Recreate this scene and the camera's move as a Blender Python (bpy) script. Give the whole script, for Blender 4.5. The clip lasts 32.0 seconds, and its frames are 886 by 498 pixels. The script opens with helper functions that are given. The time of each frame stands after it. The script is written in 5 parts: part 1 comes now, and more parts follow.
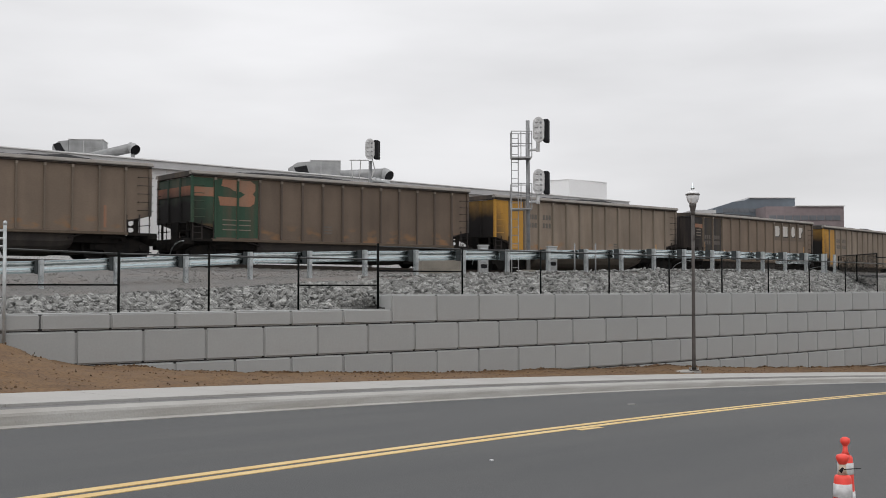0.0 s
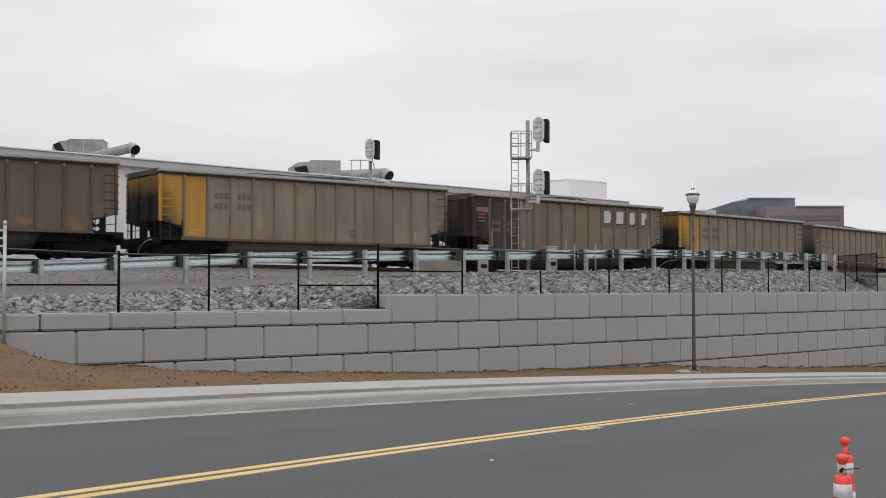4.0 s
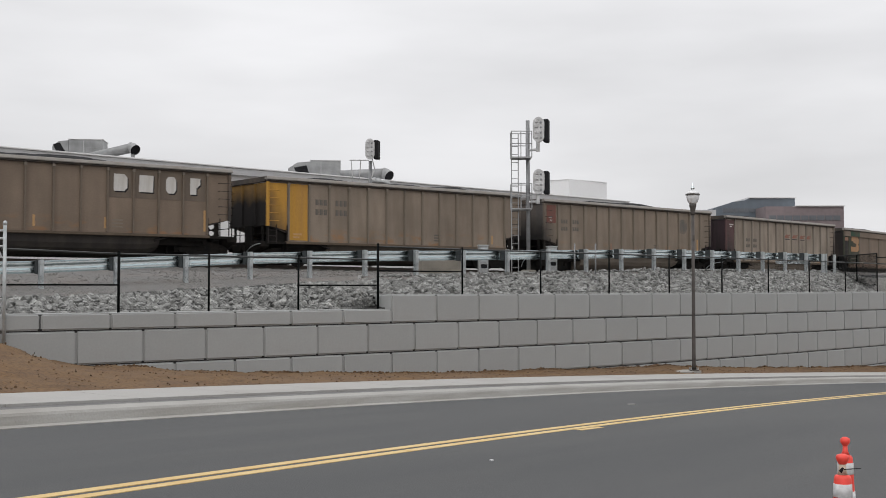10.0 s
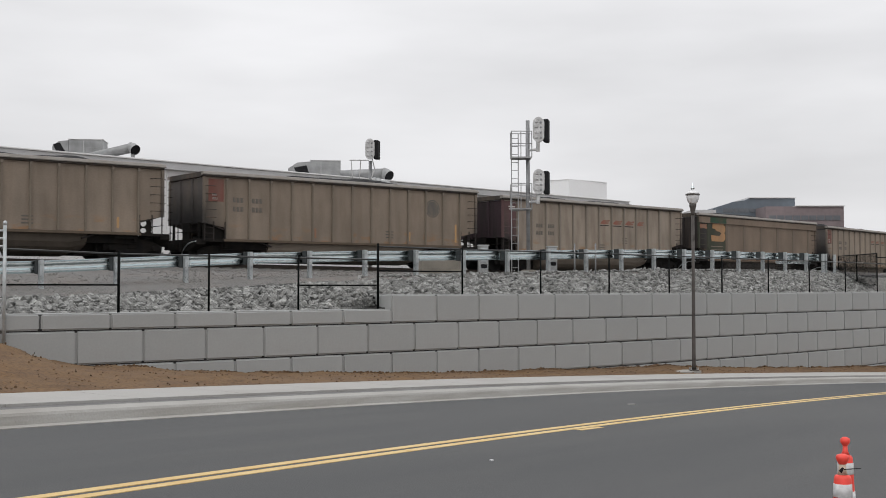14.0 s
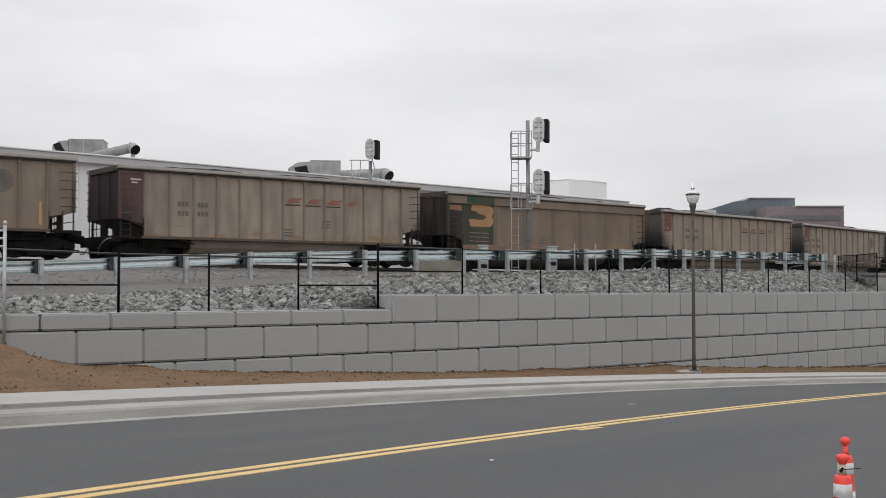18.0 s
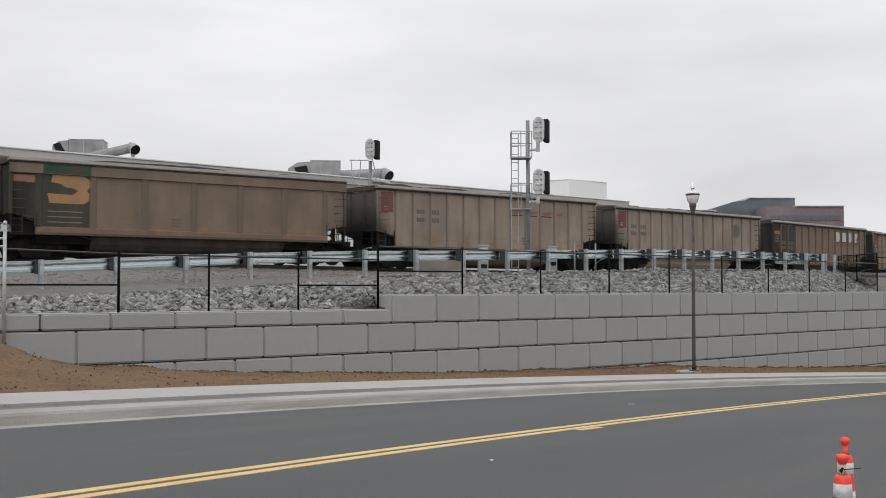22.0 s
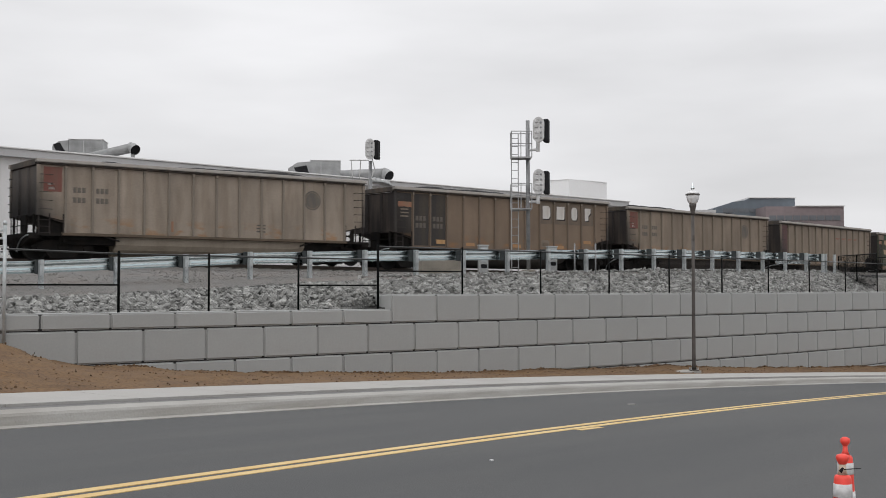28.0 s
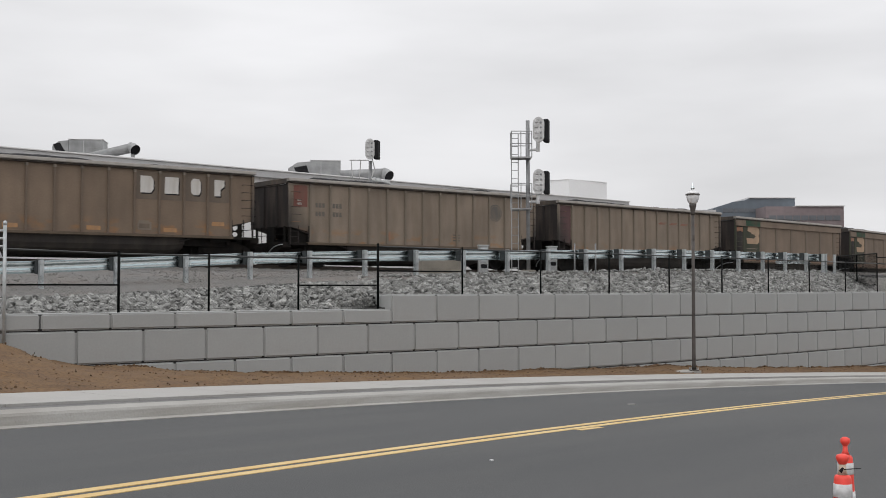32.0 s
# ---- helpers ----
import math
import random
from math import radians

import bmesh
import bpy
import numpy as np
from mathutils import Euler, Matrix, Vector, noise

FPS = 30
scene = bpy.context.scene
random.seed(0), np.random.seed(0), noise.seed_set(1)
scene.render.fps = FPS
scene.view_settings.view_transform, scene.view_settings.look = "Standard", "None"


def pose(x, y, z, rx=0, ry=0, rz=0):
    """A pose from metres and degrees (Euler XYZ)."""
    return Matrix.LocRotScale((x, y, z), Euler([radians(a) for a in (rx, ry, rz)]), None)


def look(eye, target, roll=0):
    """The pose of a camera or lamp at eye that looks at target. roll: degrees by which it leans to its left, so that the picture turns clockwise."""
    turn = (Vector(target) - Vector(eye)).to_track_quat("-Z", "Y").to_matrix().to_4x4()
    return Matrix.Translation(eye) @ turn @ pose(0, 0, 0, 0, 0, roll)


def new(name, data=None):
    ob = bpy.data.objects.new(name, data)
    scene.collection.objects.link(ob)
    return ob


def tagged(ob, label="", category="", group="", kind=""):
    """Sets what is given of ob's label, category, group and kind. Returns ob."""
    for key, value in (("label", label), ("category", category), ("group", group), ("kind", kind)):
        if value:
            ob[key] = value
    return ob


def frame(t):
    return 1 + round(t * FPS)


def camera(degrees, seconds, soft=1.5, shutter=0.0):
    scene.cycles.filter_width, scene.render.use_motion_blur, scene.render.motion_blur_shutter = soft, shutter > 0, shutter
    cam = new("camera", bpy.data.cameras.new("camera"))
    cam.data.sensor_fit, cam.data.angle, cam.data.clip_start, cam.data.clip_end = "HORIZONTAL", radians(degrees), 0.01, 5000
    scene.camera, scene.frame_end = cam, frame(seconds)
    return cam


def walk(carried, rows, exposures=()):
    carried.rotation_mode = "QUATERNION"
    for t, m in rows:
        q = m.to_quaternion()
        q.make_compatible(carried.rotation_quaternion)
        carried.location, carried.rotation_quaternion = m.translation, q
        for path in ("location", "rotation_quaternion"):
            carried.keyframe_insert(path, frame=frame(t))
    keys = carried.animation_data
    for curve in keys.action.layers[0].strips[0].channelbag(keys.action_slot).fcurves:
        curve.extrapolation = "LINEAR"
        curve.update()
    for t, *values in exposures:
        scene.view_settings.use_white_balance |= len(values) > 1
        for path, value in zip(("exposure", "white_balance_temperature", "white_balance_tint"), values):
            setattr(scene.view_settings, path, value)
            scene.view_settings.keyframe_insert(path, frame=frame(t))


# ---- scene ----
cam = camera(42.69, 32.0, soft=0.92, shutter=0.3)
EYE = 1.9
STILL = pose(0, 0, EYE, 91.971, 0, 0)
walk(cam, [(0.0, STILL), (32.0, STILL)])

# ---- world and sun: a bright overcast sky, brighter overhead ----
SUN_EL, SUN_AZ = radians(48), radians(200)
world = bpy.data.worlds.new("overcast_sky")
scene.world = world
world.use_nodes = True
wn, wl = world.node_tree.nodes, world.node_tree.links
wn.clear()
w_out = wn.new("ShaderNodeOutputWorld")
w_bg = wn.new("ShaderNodeBackground")
w_sky = wn.new("ShaderNodeTexSky")
w_sky.sky_type, w_sky.sun_disc = "NISHITA", False
w_sky.sun_elevation, w_sky.sun_rotation, w_sky.dust_density = SUN_EL, SUN_AZ, 4.0
w_tc = wn.new("ShaderNodeTexCoord")
w_sep = wn.new("ShaderNodeSeparateXYZ")
wl.new(w_tc.outputs["Generated"], w_sep.inputs[0])
w_grad = wn.new("ShaderNodeMapRange")
w_grad.inputs["From Min"].default_value, w_grad.inputs["From Max"].default_value = 0.0, 1.0
w_grad.inputs["To Min"].default_value, w_grad.inputs["To Max"].default_value = 7.35, 13.0
wl.new(w_sep.outputs["Z"], w_grad.inputs["Value"])
w_map = wn.new("ShaderNodeMapping")
w_map.inputs["Scale"].default_value = (1.0, 1.0, 4.2)
wl.new(w_tc.outputs["Generated"], w_map.inputs["Vector"])
w_noise = wn.new("ShaderNodeTexNoise")
w_noise.inputs["Scale"].default_value, w_noise.inputs["Detail"].default_value = 3.2, 5.0
w_noise.inputs["Roughness"].default_value = 0.45
wl.new(w_map.outputs[0], w_noise.inputs["Vector"])
w_cl = wn.new("ShaderNodeMapRange")
w_cl.inputs["From Min"].default_value, w_cl.inputs["From Max"].default_value = 0.3, 0.7
w_cl.inputs["To Min"].default_value, w_cl.inputs["To Max"].default_value = 0.86, 1.08
wl.new(w_noise.outputs["Fac"], w_cl.inputs["Value"])
w_mul = wn.new("ShaderNodeMath")
w_mul.operation = "MULTIPLY"
wl.new(w_grad.outputs[0], w_mul.inputs[0])
wl.new(w_cl.outputs[0], w_mul.inputs[1])
w_tint = wn.new("ShaderNodeVectorMath")
w_tint.operation = "SCALE"
w_tint.inputs[0].default_value = (1.002, 1.0, 1.02)
wl.new(w_mul.outputs[0], w_tint.inputs["Scale"])
w_mix = wn.new("ShaderNodeMix")
w_mix.data_type = "RGBA"
w_mix.inputs["Factor"].default_value = 0.96
wl.new(w_sky.outputs[0], w_mix.inputs["A"])
wl.new(w_tint.outputs[0], w_mix.inputs["B"])
wl.new(w_mix.outputs["Result"], w_bg.inputs["Color"])
w_bg.inputs["Strength"].default_value = 0.1
wl.new(w_bg.outputs[0], w_out.inputs["Surface"])

sun = new("sun", bpy.data.lights.new("sun", "SUN"))
sun.data.energy, sun.data.angle, sun.data.color = 0.6, radians(40), (1.0, 0.99, 0.965)
sun.matrix_world = look((math.sin(SUN_AZ) * 50, math.cos(SUN_AZ) * 50, 55), (0, 0, 0))


# ---- materials ----
def material(name, base, rough=0.8, metal=0.0, var=0.15, scale=3.0, fine=40.0, bump=0.2, tint=None, island=0.0, obj=0.0, stretch=(1, 1, 1), turn=0.0, bump_scale=None, stain=None, stain_amt=0.0, stain_scale=0.6):
    """A surface with two scales of variation, a bump, and, where given, stains and a random tone."""
    m = bpy.data.materials.new(name)
    m.use_nodes = True
    n, l = m.node_tree.nodes, m.node_tree.links
    b = n["Principled BSDF"]
    b.inputs["Roughness"].default_value, b.inputs["Metallic"].default_value = rough, metal
    tc = n.new("ShaderNodeTexCoord")
    mp = n.new("ShaderNodeMapping")
    mp.inputs["Scale"].default_value = stretch
    mp.vector_type, mp.inputs["Rotation"].default_value = "TEXTURE" if turn else "POINT", (0, 0, -turn)
    if turn:
        mp.inputs["Scale"].default_value = tuple(1 / c for c in stretch)
    l.new(tc.outputs["Object"], mp.inputs["Vector"])
    big, small = n.new("ShaderNodeTexNoise"), n.new("ShaderNodeTexNoise")
    big.inputs["Scale"].default_value, big.inputs["Detail"].default_value = scale, 6
    small.inputs["Scale"].default_value, small.inputs["Detail"].default_value = fine, 4
    l.new(mp.outputs[0], big.inputs["Vector"])
    l.new(tc.outputs["Object"], small.inputs["Vector"])
    tint = tint or tuple(c * 0.6 for c in base)
    mix = n.new("ShaderNodeMix")
    mix.data_type = "RGBA"
    mix.inputs["A"].default_value, mix.inputs["B"].default_value = (*tint, 1), (*base, 1)
    r = n.new("ShaderNodeMapRange")
    r.inputs["From Min"].default_value, r.inputs["From Max"].default_value = 0.3, 0.62
    l.new(big.outputs["Fac"], r.inputs["Value"])
    l.new(r.outputs[0], mix.inputs["Factor"])
    col = mix.outputs["Result"]
    if stain:
        sn = n.new("ShaderNodeTexNoise")
        sn.inputs["Scale"].default_value, sn.inputs["Detail"].default_value = stain_scale, 5
        l.new(mp.outputs[0], sn.inputs["Vector"])
        sr = n.new("ShaderNodeMapRange")
        sr.inputs["From Min"].default_value, sr.inputs["From Max"].default_value = 0.45, 0.68
        sr.inputs["To Max"].default_value = stain_amt
        l.new(sn.outputs["Fac"], sr.inputs["Value"])
        sm = n.new("ShaderNodeMix")
        sm.data_type = "RGBA"
        sm.inputs["B"].default_value = (*stain, 1)
        l.new(col, sm.inputs["A"])
        l.new(sr.outputs[0], sm.inputs["Factor"])
        col = sm.outputs["Result"]
    val = n.new("ShaderNodeMapRange")
    val.inputs["From Min"].default_value, val.inputs["From Max"].default_value = 0.25, 0.75
    val.inputs["To Min"].default_value, val.inputs["To Max"].default_value = 1 - var, 1 + var
    l.new(small.outputs["Fac"], val.inputs["Value"])
    v = val.outputs[0]
    for amount, node, socket in ((island, "ShaderNodeNewGeometry", "Random Per Island"), (obj, "ShaderNodeObjectInfo", "Random")):
        if amount:
            g = n.new(node)
            gr = n.new("ShaderNodeMapRange")
            gr.inputs["To Min"].default_value, gr.inputs["To Max"].default_value = 1 - amount, 1 + amount
            l.new(g.outputs[socket], gr.inputs["Value"])
            mu = n.new("ShaderNodeMath")
            mu.operation = "MULTIPLY"
            l.new(v, mu.inputs[0])
            l.new(gr.outputs[0], mu.inputs[1])
            v = mu.outputs[0]
    sc = n.new("ShaderNodeVectorMath")
    sc.operation = "SCALE"
    l.new(col, sc.inputs[0])
    l.new(v, sc.inputs["Scale"])
    l.new(sc.outputs[0], b.inputs["Base Color"])
    if bump:
        bp = n.new("ShaderNodeBump")
        bp.inputs["Strength"].default_value, bp.inputs["Distance"].default_value = bump, 0.02
        src = small
        if bump_scale:
            src = n.new("ShaderNodeTexNoise")
            src.inputs["Scale"].default_value, src.inputs["Detail"].default_value = bump_scale, 6
            l.new(tc.outputs["Object"], src.inputs["Vector"])
        l.new(src.outputs["Fac"], bp.inputs["Height"])
        l.new(bp.outputs[0], b.inputs["Normal"])
    return m


M = {}
M["asphalt"] = material("asphalt", (0.0755, 0.0766, 0.0772), 0.85, var=0.17, scale=0.35, fine=60, bump=0.3, tint=(0.0565, 0.059, 0.061), stretch=(1.6, 0.22, 1), turn=0.56, stain=(0.086, 0.086, 0.084), stain_amt=0.5, stain_scale=0.9)
M["yellow_line"] = material("yellow_line_paint", (0.66, 0.485, 0.215), 0.6, var=0.1, scale=3, fine=50, tint=(0.6, 0.4, 0.15), bump=0.1)
M["sidewalk"] = material("sidewalk_concrete", (0.375, 0.367, 0.352), 0.85, var=0.06, scale=0.8, fine=30, bump=0.12, tint=(0.36, 0.35, 0.33), stain=(0.22, 0.2, 0.18), stain_amt=0.25)
M["kerb"] = material("kerb_concrete", (0.365, 0.358, 0.338), 0.88, var=0.08, scale=2.2, fine=40, bump=0.2, tint=(0.325, 0.317, 0.297), stretch=(0.4, 0.4, 6.0), stain=(0.21, 0.192, 0.165), stain_amt=0.4, stain_scale=1.3)
M["strip"] = material("dark_concrete_strip", (0.115, 0.113, 0.113), 0.8, var=0.2, scale=1.6, fine=25, tint=(0.165, 0.161, 0.155), bump=0.2, stretch=(2.4, 0.35, 1), turn=0.6)
M["dirt"] = material("bare_dirt", (0.14, 0.077, 0.029), 0.95, var=0.4, scale=1.6, fine=16, bump=0.55, tint=(0.094, 0.051, 0.022), bump_scale=16, stain=(0.148, 0.09, 0.047), stain_amt=0.5)
# clods a tone darker than the dirt, standing for shade in its small pits
M["clod"] = material("shaded_dirt_clod", (0.118, 0.068, 0.033), 0.95, var=0.3, scale=3, fine=9, bump=0.5, tint=(0.08, 0.048, 0.025), island=0.35)
M["gravel"] = material("crushed_gravel", (0.16, 0.156, 0.15), 0.95, var=0.65, scale=0.5, fine=22, bump=0.8, tint=(0.14, 0.134, 0.124), bump_scale=30, stain=(0.18, 0.15, 0.13), stain_amt=0.5, stain_scale=0.8)
M["block"] = material("cast_concrete_block", (0.344, 0.352, 0.348), 0.85, var=0.03, scale=1.3, fine=20, bump=0.08, tint=(0.316, 0.323, 0.319), obj=0.03, stain=(0.3, 0.295, 0.285), stain_amt=0.5, stain_scale=0.8)
M["wall_core"] = material("wall_core_concrete", (0.03, 0.03, 0.03), 0.95)
M["rock"] = material("riprap_rock", (0.285, 0.287, 0.275), 0.9, var=0.2, scale=2.2, fine=14, bump=0.5, tint=(0.175, 0.174, 0.166), island=0.38)
M["rock_one"] = material("riprap_rock_single", (0.285, 0.287, 0.275), 0.9, var=0.2, scale=2.2, fine=14, bump=0.5, tint=(0.175, 0.174, 0.166), obj=0.38)
M["galv"] = material("galvanised_steel", (0.66, 0.715, 0.725), 0.22, 1.0, var=0.05, scale=2, fine=30, bump=0.02, tint=(0.68, 0.74, 0.75))
M["galv_dull"] = material("dull_galvanised_steel", (0.5, 0.53, 0.54), 0.5, 0.4, var=0.12, scale=4, fine=30, bump=0.06)
M["blockout"] = material("dark_blockout", (0.055, 0.062, 0.064), 0.7, 0.0, var=0.1)
M["black_coat"] = material("black_vinyl_coat", (0.005, 0.006, 0.006), 0.6, 0.0, var=0.1, bump=0)
M["black_coat"].node_tree.nodes["Principled BSDF"].inputs["Specular IOR Level"].default_value = 0.06
M["coal"] = material("coal", (0.018, 0.018, 0.019), 0.75, var=0.5, scale=5, fine=12, bump=1.0, bump_scale=7)
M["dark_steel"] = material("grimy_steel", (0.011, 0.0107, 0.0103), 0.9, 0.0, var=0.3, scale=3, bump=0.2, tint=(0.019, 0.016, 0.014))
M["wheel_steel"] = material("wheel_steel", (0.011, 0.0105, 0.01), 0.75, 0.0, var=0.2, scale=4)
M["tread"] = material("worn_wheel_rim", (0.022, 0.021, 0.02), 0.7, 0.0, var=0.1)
M["rail_steel"] = material("rail_steel", (0.06, 0.048, 0.04), 0.5, 0.7, var=0.2)
M["sleeper"] = material("concrete_sleeper", (0.3, 0.29, 0.27), 0.9, var=0.15)
M["siding"] = material("white_metal_siding", (0.7, 0.695, 0.69), 0.6, 0.0, var=0.03, scale=0.15, fine=6, bump=0.03, tint=(0.64, 0.635, 0.63))
M["fascia"] = material("grey_roof_trim", (0.5, 0.497, 0.5), 0.6, 0.1, var=0.05, scale=0.3, fine=8, bump=0.04, tint=(0.43, 0.43, 0.435))
M["hvac"] = material("sheet_metal_grey", (0.33, 0.335, 0.335), 0.5, 0.35, var=0.06, scale=1.0, fine=12, bump=0.05)
M["hvac_pale"] = material("pale_crumpled_sheeting", (0.36, 0.37, 0.37), 0.6, 0.0, var=0.1, scale=2.0, fine=8, bump=0.2, tint=(0.26, 0.27, 0.27))
M["black"] = material("matt_black", (0.02, 0.02, 0.022), 0.7, var=0.2)
M["signal_grey"] = material("signal_housing_grey", (0.62, 0.62, 0.62), 0.5, 0.2, var=0.08, scale=4, bump=0.05)
M["signal_pole"] = material("signal_pole_steel", (0.28, 0.285, 0.29), 0.5, 0.4, var=0.1)
M["ladder_steel"] = material("weathered_ladder_steel", (0.38, 0.385, 0.39), 0.55, 0.3, var=0.12)
# paler, glossier copy of the black coat, with the rail's sky reflection in it
M["rail_coat"] = material("sky_lit_rail_coat", (0.03, 0.034, 0.034), 0.4, 0.0, var=0.2, bump=0)
M["lamp_post"] = material("bronze_painted_metal", (0.085, 0.075, 0.068), 0.5, 0.2, var=0.12, scale=4, bump=0.06)
M["globe"] = material("frosted_white_globe", (0.74, 0.74, 0.75), 0.25, 0.0, var=0.02, bump=0)
M["orange"] = material("orange_plastic", (0.86, 0.068, 0.05), 0.45, 0.0, var=0.06, scale=8, bump=0.05, tint=(0.7, 0.06, 0.03))
M["reflective"] = material("white_reflective_sleeve", (0.76, 0.76, 0.77), 0.4, 0.0, var=0.06, scale=10, stain=(0.3, 0.28, 0.26), stain_amt=0.4, stain_scale=9)
M["tape"] = material("grubby_cream_tape", (0.6, 0.49, 0.38), 0.6, 0.0, var=0.15, scale=20, fine=60, stain=(0.25, 0.1, 0.06), stain_amt=0.6, stain_scale=25)
M["cabinet"] = material("pale_cabinet_paint", (0.42, 0.43, 0.43), 0.5, 0.1, var=0.06)
M["vault"] = material("vault_concrete", (0.28, 0.255, 0.215), 0.85, var=0.12, scale=2)
M["dark_base"] = material("shade_and_stem_brown", (0.05, 0.045, 0.042), 0.9, var=0.2, scale=1.5)
# far cladding, glass and panels: distance haze is mixed into these colours
M["far_grey"] = material("hazy_blue_grey_cladding", (0.125, 0.15, 0.175), 0.35, 0.1, var=0.1, scale=0.1, fine=1.0, bump=0, tint=(0.11, 0.13, 0.155))
M["far_brick"] = material("hazy_brick_cladding", (0.235, 0.192, 0.197), 0.8, 0.0, var=0.1, scale=0.1, fine=1.5, bump=0)
M["far_glass"] = material("hazy_window_glass", (0.135, 0.145, 0.16), 0.3, 0.0, var=0.1, scale=0.1, bump=0)
M["pale_panel"] = material("hazy_pale_panel", (0.88, 0.885, 0.89), 0.6, var=0.02, scale=0.2, fine=4, bump=0.0, tint=(0.86, 0.865, 0.87))


def car_paint(name, base, dirt=(0.165, 0.125, 0.09), amt=0.55, rough=0.7):
    """Old railcar paint with road dust and vertical streaks."""
    return material(name, base, rough, 0.0, var=0.1, scale=0.9, fine=18, bump=0.12, tint=tuple(0.85 * a for a in base), stretch=(2.2, 2.2, 0.4), stain=dirt, stain_amt=amt, stain_scale=1.1)


def side_paint(name, base, front=0.9, rear=0.8, **more):
    """Side paint with soot blown over it near both ends of the car."""
    m = car_paint(name, base, **more)
    n, l = m.node_tree.nodes, m.node_tree.links
    b = n["Principled BSDF"]
    col = b.inputs["Base Color"].links[0].from_socket
    tc, sep, nz = n.new("ShaderNodeTexCoord"), n.new("ShaderNodeSeparateXYZ"), n.new("ShaderNodeTexNoise")
    nz.inputs["Scale"].default_value, nz.inputs["Detail"].default_value = 0.9, 4
    own, shift = n.new("ShaderNodeObjectInfo"), n.new("ShaderNodeVectorMath")
    shift.operation = "MULTIPLY_ADD"
    shift.inputs[1].default_value = (37.0, 11.0, 5.0)
    l.new(own.outputs["Random"], shift.inputs[0])
    l.new(tc.outputs["Object"], shift.inputs[2])
    l.new(tc.outputs["Object"], sep.inputs[0])
    l.new(shift.outputs[0], nz.inputs["Vector"])

    def sum_of(a, b, k):
        q = n.new("ShaderNodeMath")
        q.operation = "MULTIPLY_ADD"
        q.inputs[1].default_value = k
        l.new(a, q.inputs[0])
        l.new(b, q.inputs[2])
        return q.outputs[0]

    cloud = sum_of(nz.outputs["Fac"], sep.outputs["Z"], 2.0)
    for lean, x0, x1, amount in ((0.55, 1.7, 2.85, front), (-0.7, 12.8, 12.05, rear)):
        r = n.new("ShaderNodeMapRange")
        r.inputs["From Min"].default_value, r.inputs["From Max"].default_value = x0, x1
        r.inputs["To Min"].default_value, r.inputs["To Max"].default_value = amount, 0.0
        l.new(sum_of(cloud, sep.outputs["X"], lean), r.inputs["Value"])
        mx = n.new("ShaderNodeMix")
        mx.data_type = "RGBA"
        mx.inputs["B"].default_value = (0.022, 0.02, 0.019, 1)
        l.new(r.outputs[0], mx.inputs["Factor"])
        l.new(col, mx.inputs["A"])
        col = mx.outputs["Result"]
    # rusty smudges low on the panels
    mp, rn = n.new("ShaderNodeMapping"), n.new("ShaderNodeTexNoise")
    mp.inputs["Scale"].default_value = (1.0, 1.0, 2.2)
    rn.inputs["Scale"].default_value, rn.inputs["Detail"].default_value = 1.3, 4
    l.new(shift.outputs[0], mp.inputs["Vector"])
    l.new(mp.outputs[0], rn.inputs["Vector"])
    lo, pick, mu = n.new("ShaderNodeMapRange"), n.new("ShaderNodeMapRange"), n.new("ShaderNodeMath")
    lo.inputs["From Min"].default_value, lo.inputs["From Max"].default_value = 1.8, 1.45
    pick.inputs["From Min"].default_value, pick.inputs["From Max"].default_value = 0.52, 0.66
    pick.inputs["To Max"].default_value = 0.75
    l.new(sep.outputs["Z"], lo.inputs["Value"])
    l.new(rn.outputs["Fac"], pick.inputs["Value"])
    mu.operation = "MULTIPLY"
    l.new(lo.outputs[0], mu.inputs[0])
    l.new(pick.outputs[0], mu.inputs[1])
    mx = n.new("ShaderNodeMix")
    mx.data_type = "RGBA"
    mx.inputs["B"].default_value = (0.27, 0.14, 0.06, 1)
    l.new(mu.outputs[0], mx.inputs["Factor"])
    l.new(col, mx.inputs["A"])
    col = mx.outputs["Result"]
    # broad uneven dust, bay by bay
    wide, wr, sc = n.new("ShaderNodeTexNoise"), n.new("ShaderNodeMapRange"), n.new("ShaderNodeVectorMath")
    wide.inputs["Scale"].default_value, wide.inputs["Detail"].default_value = 0.55, 3
    l.new(shift.outputs[0], wide.inputs["Vector"])
    wr.inputs["From Min"].default_value, wr.inputs["From Max"].default_value = 0.3, 0.7
    wr.inputs["To Min"].default_value, wr.inputs["To Max"].default_value = 0.84, 1.14
    l.new(wide.outputs["Fac"], wr.inputs["Value"])
    sc.operation = "SCALE"
    l.new(col, sc.inputs[0])
    l.new(wr.outputs[0], sc.inputs["Scale"])
    l.new(sc.outputs[0], b.inputs["Base Color"])
    return m


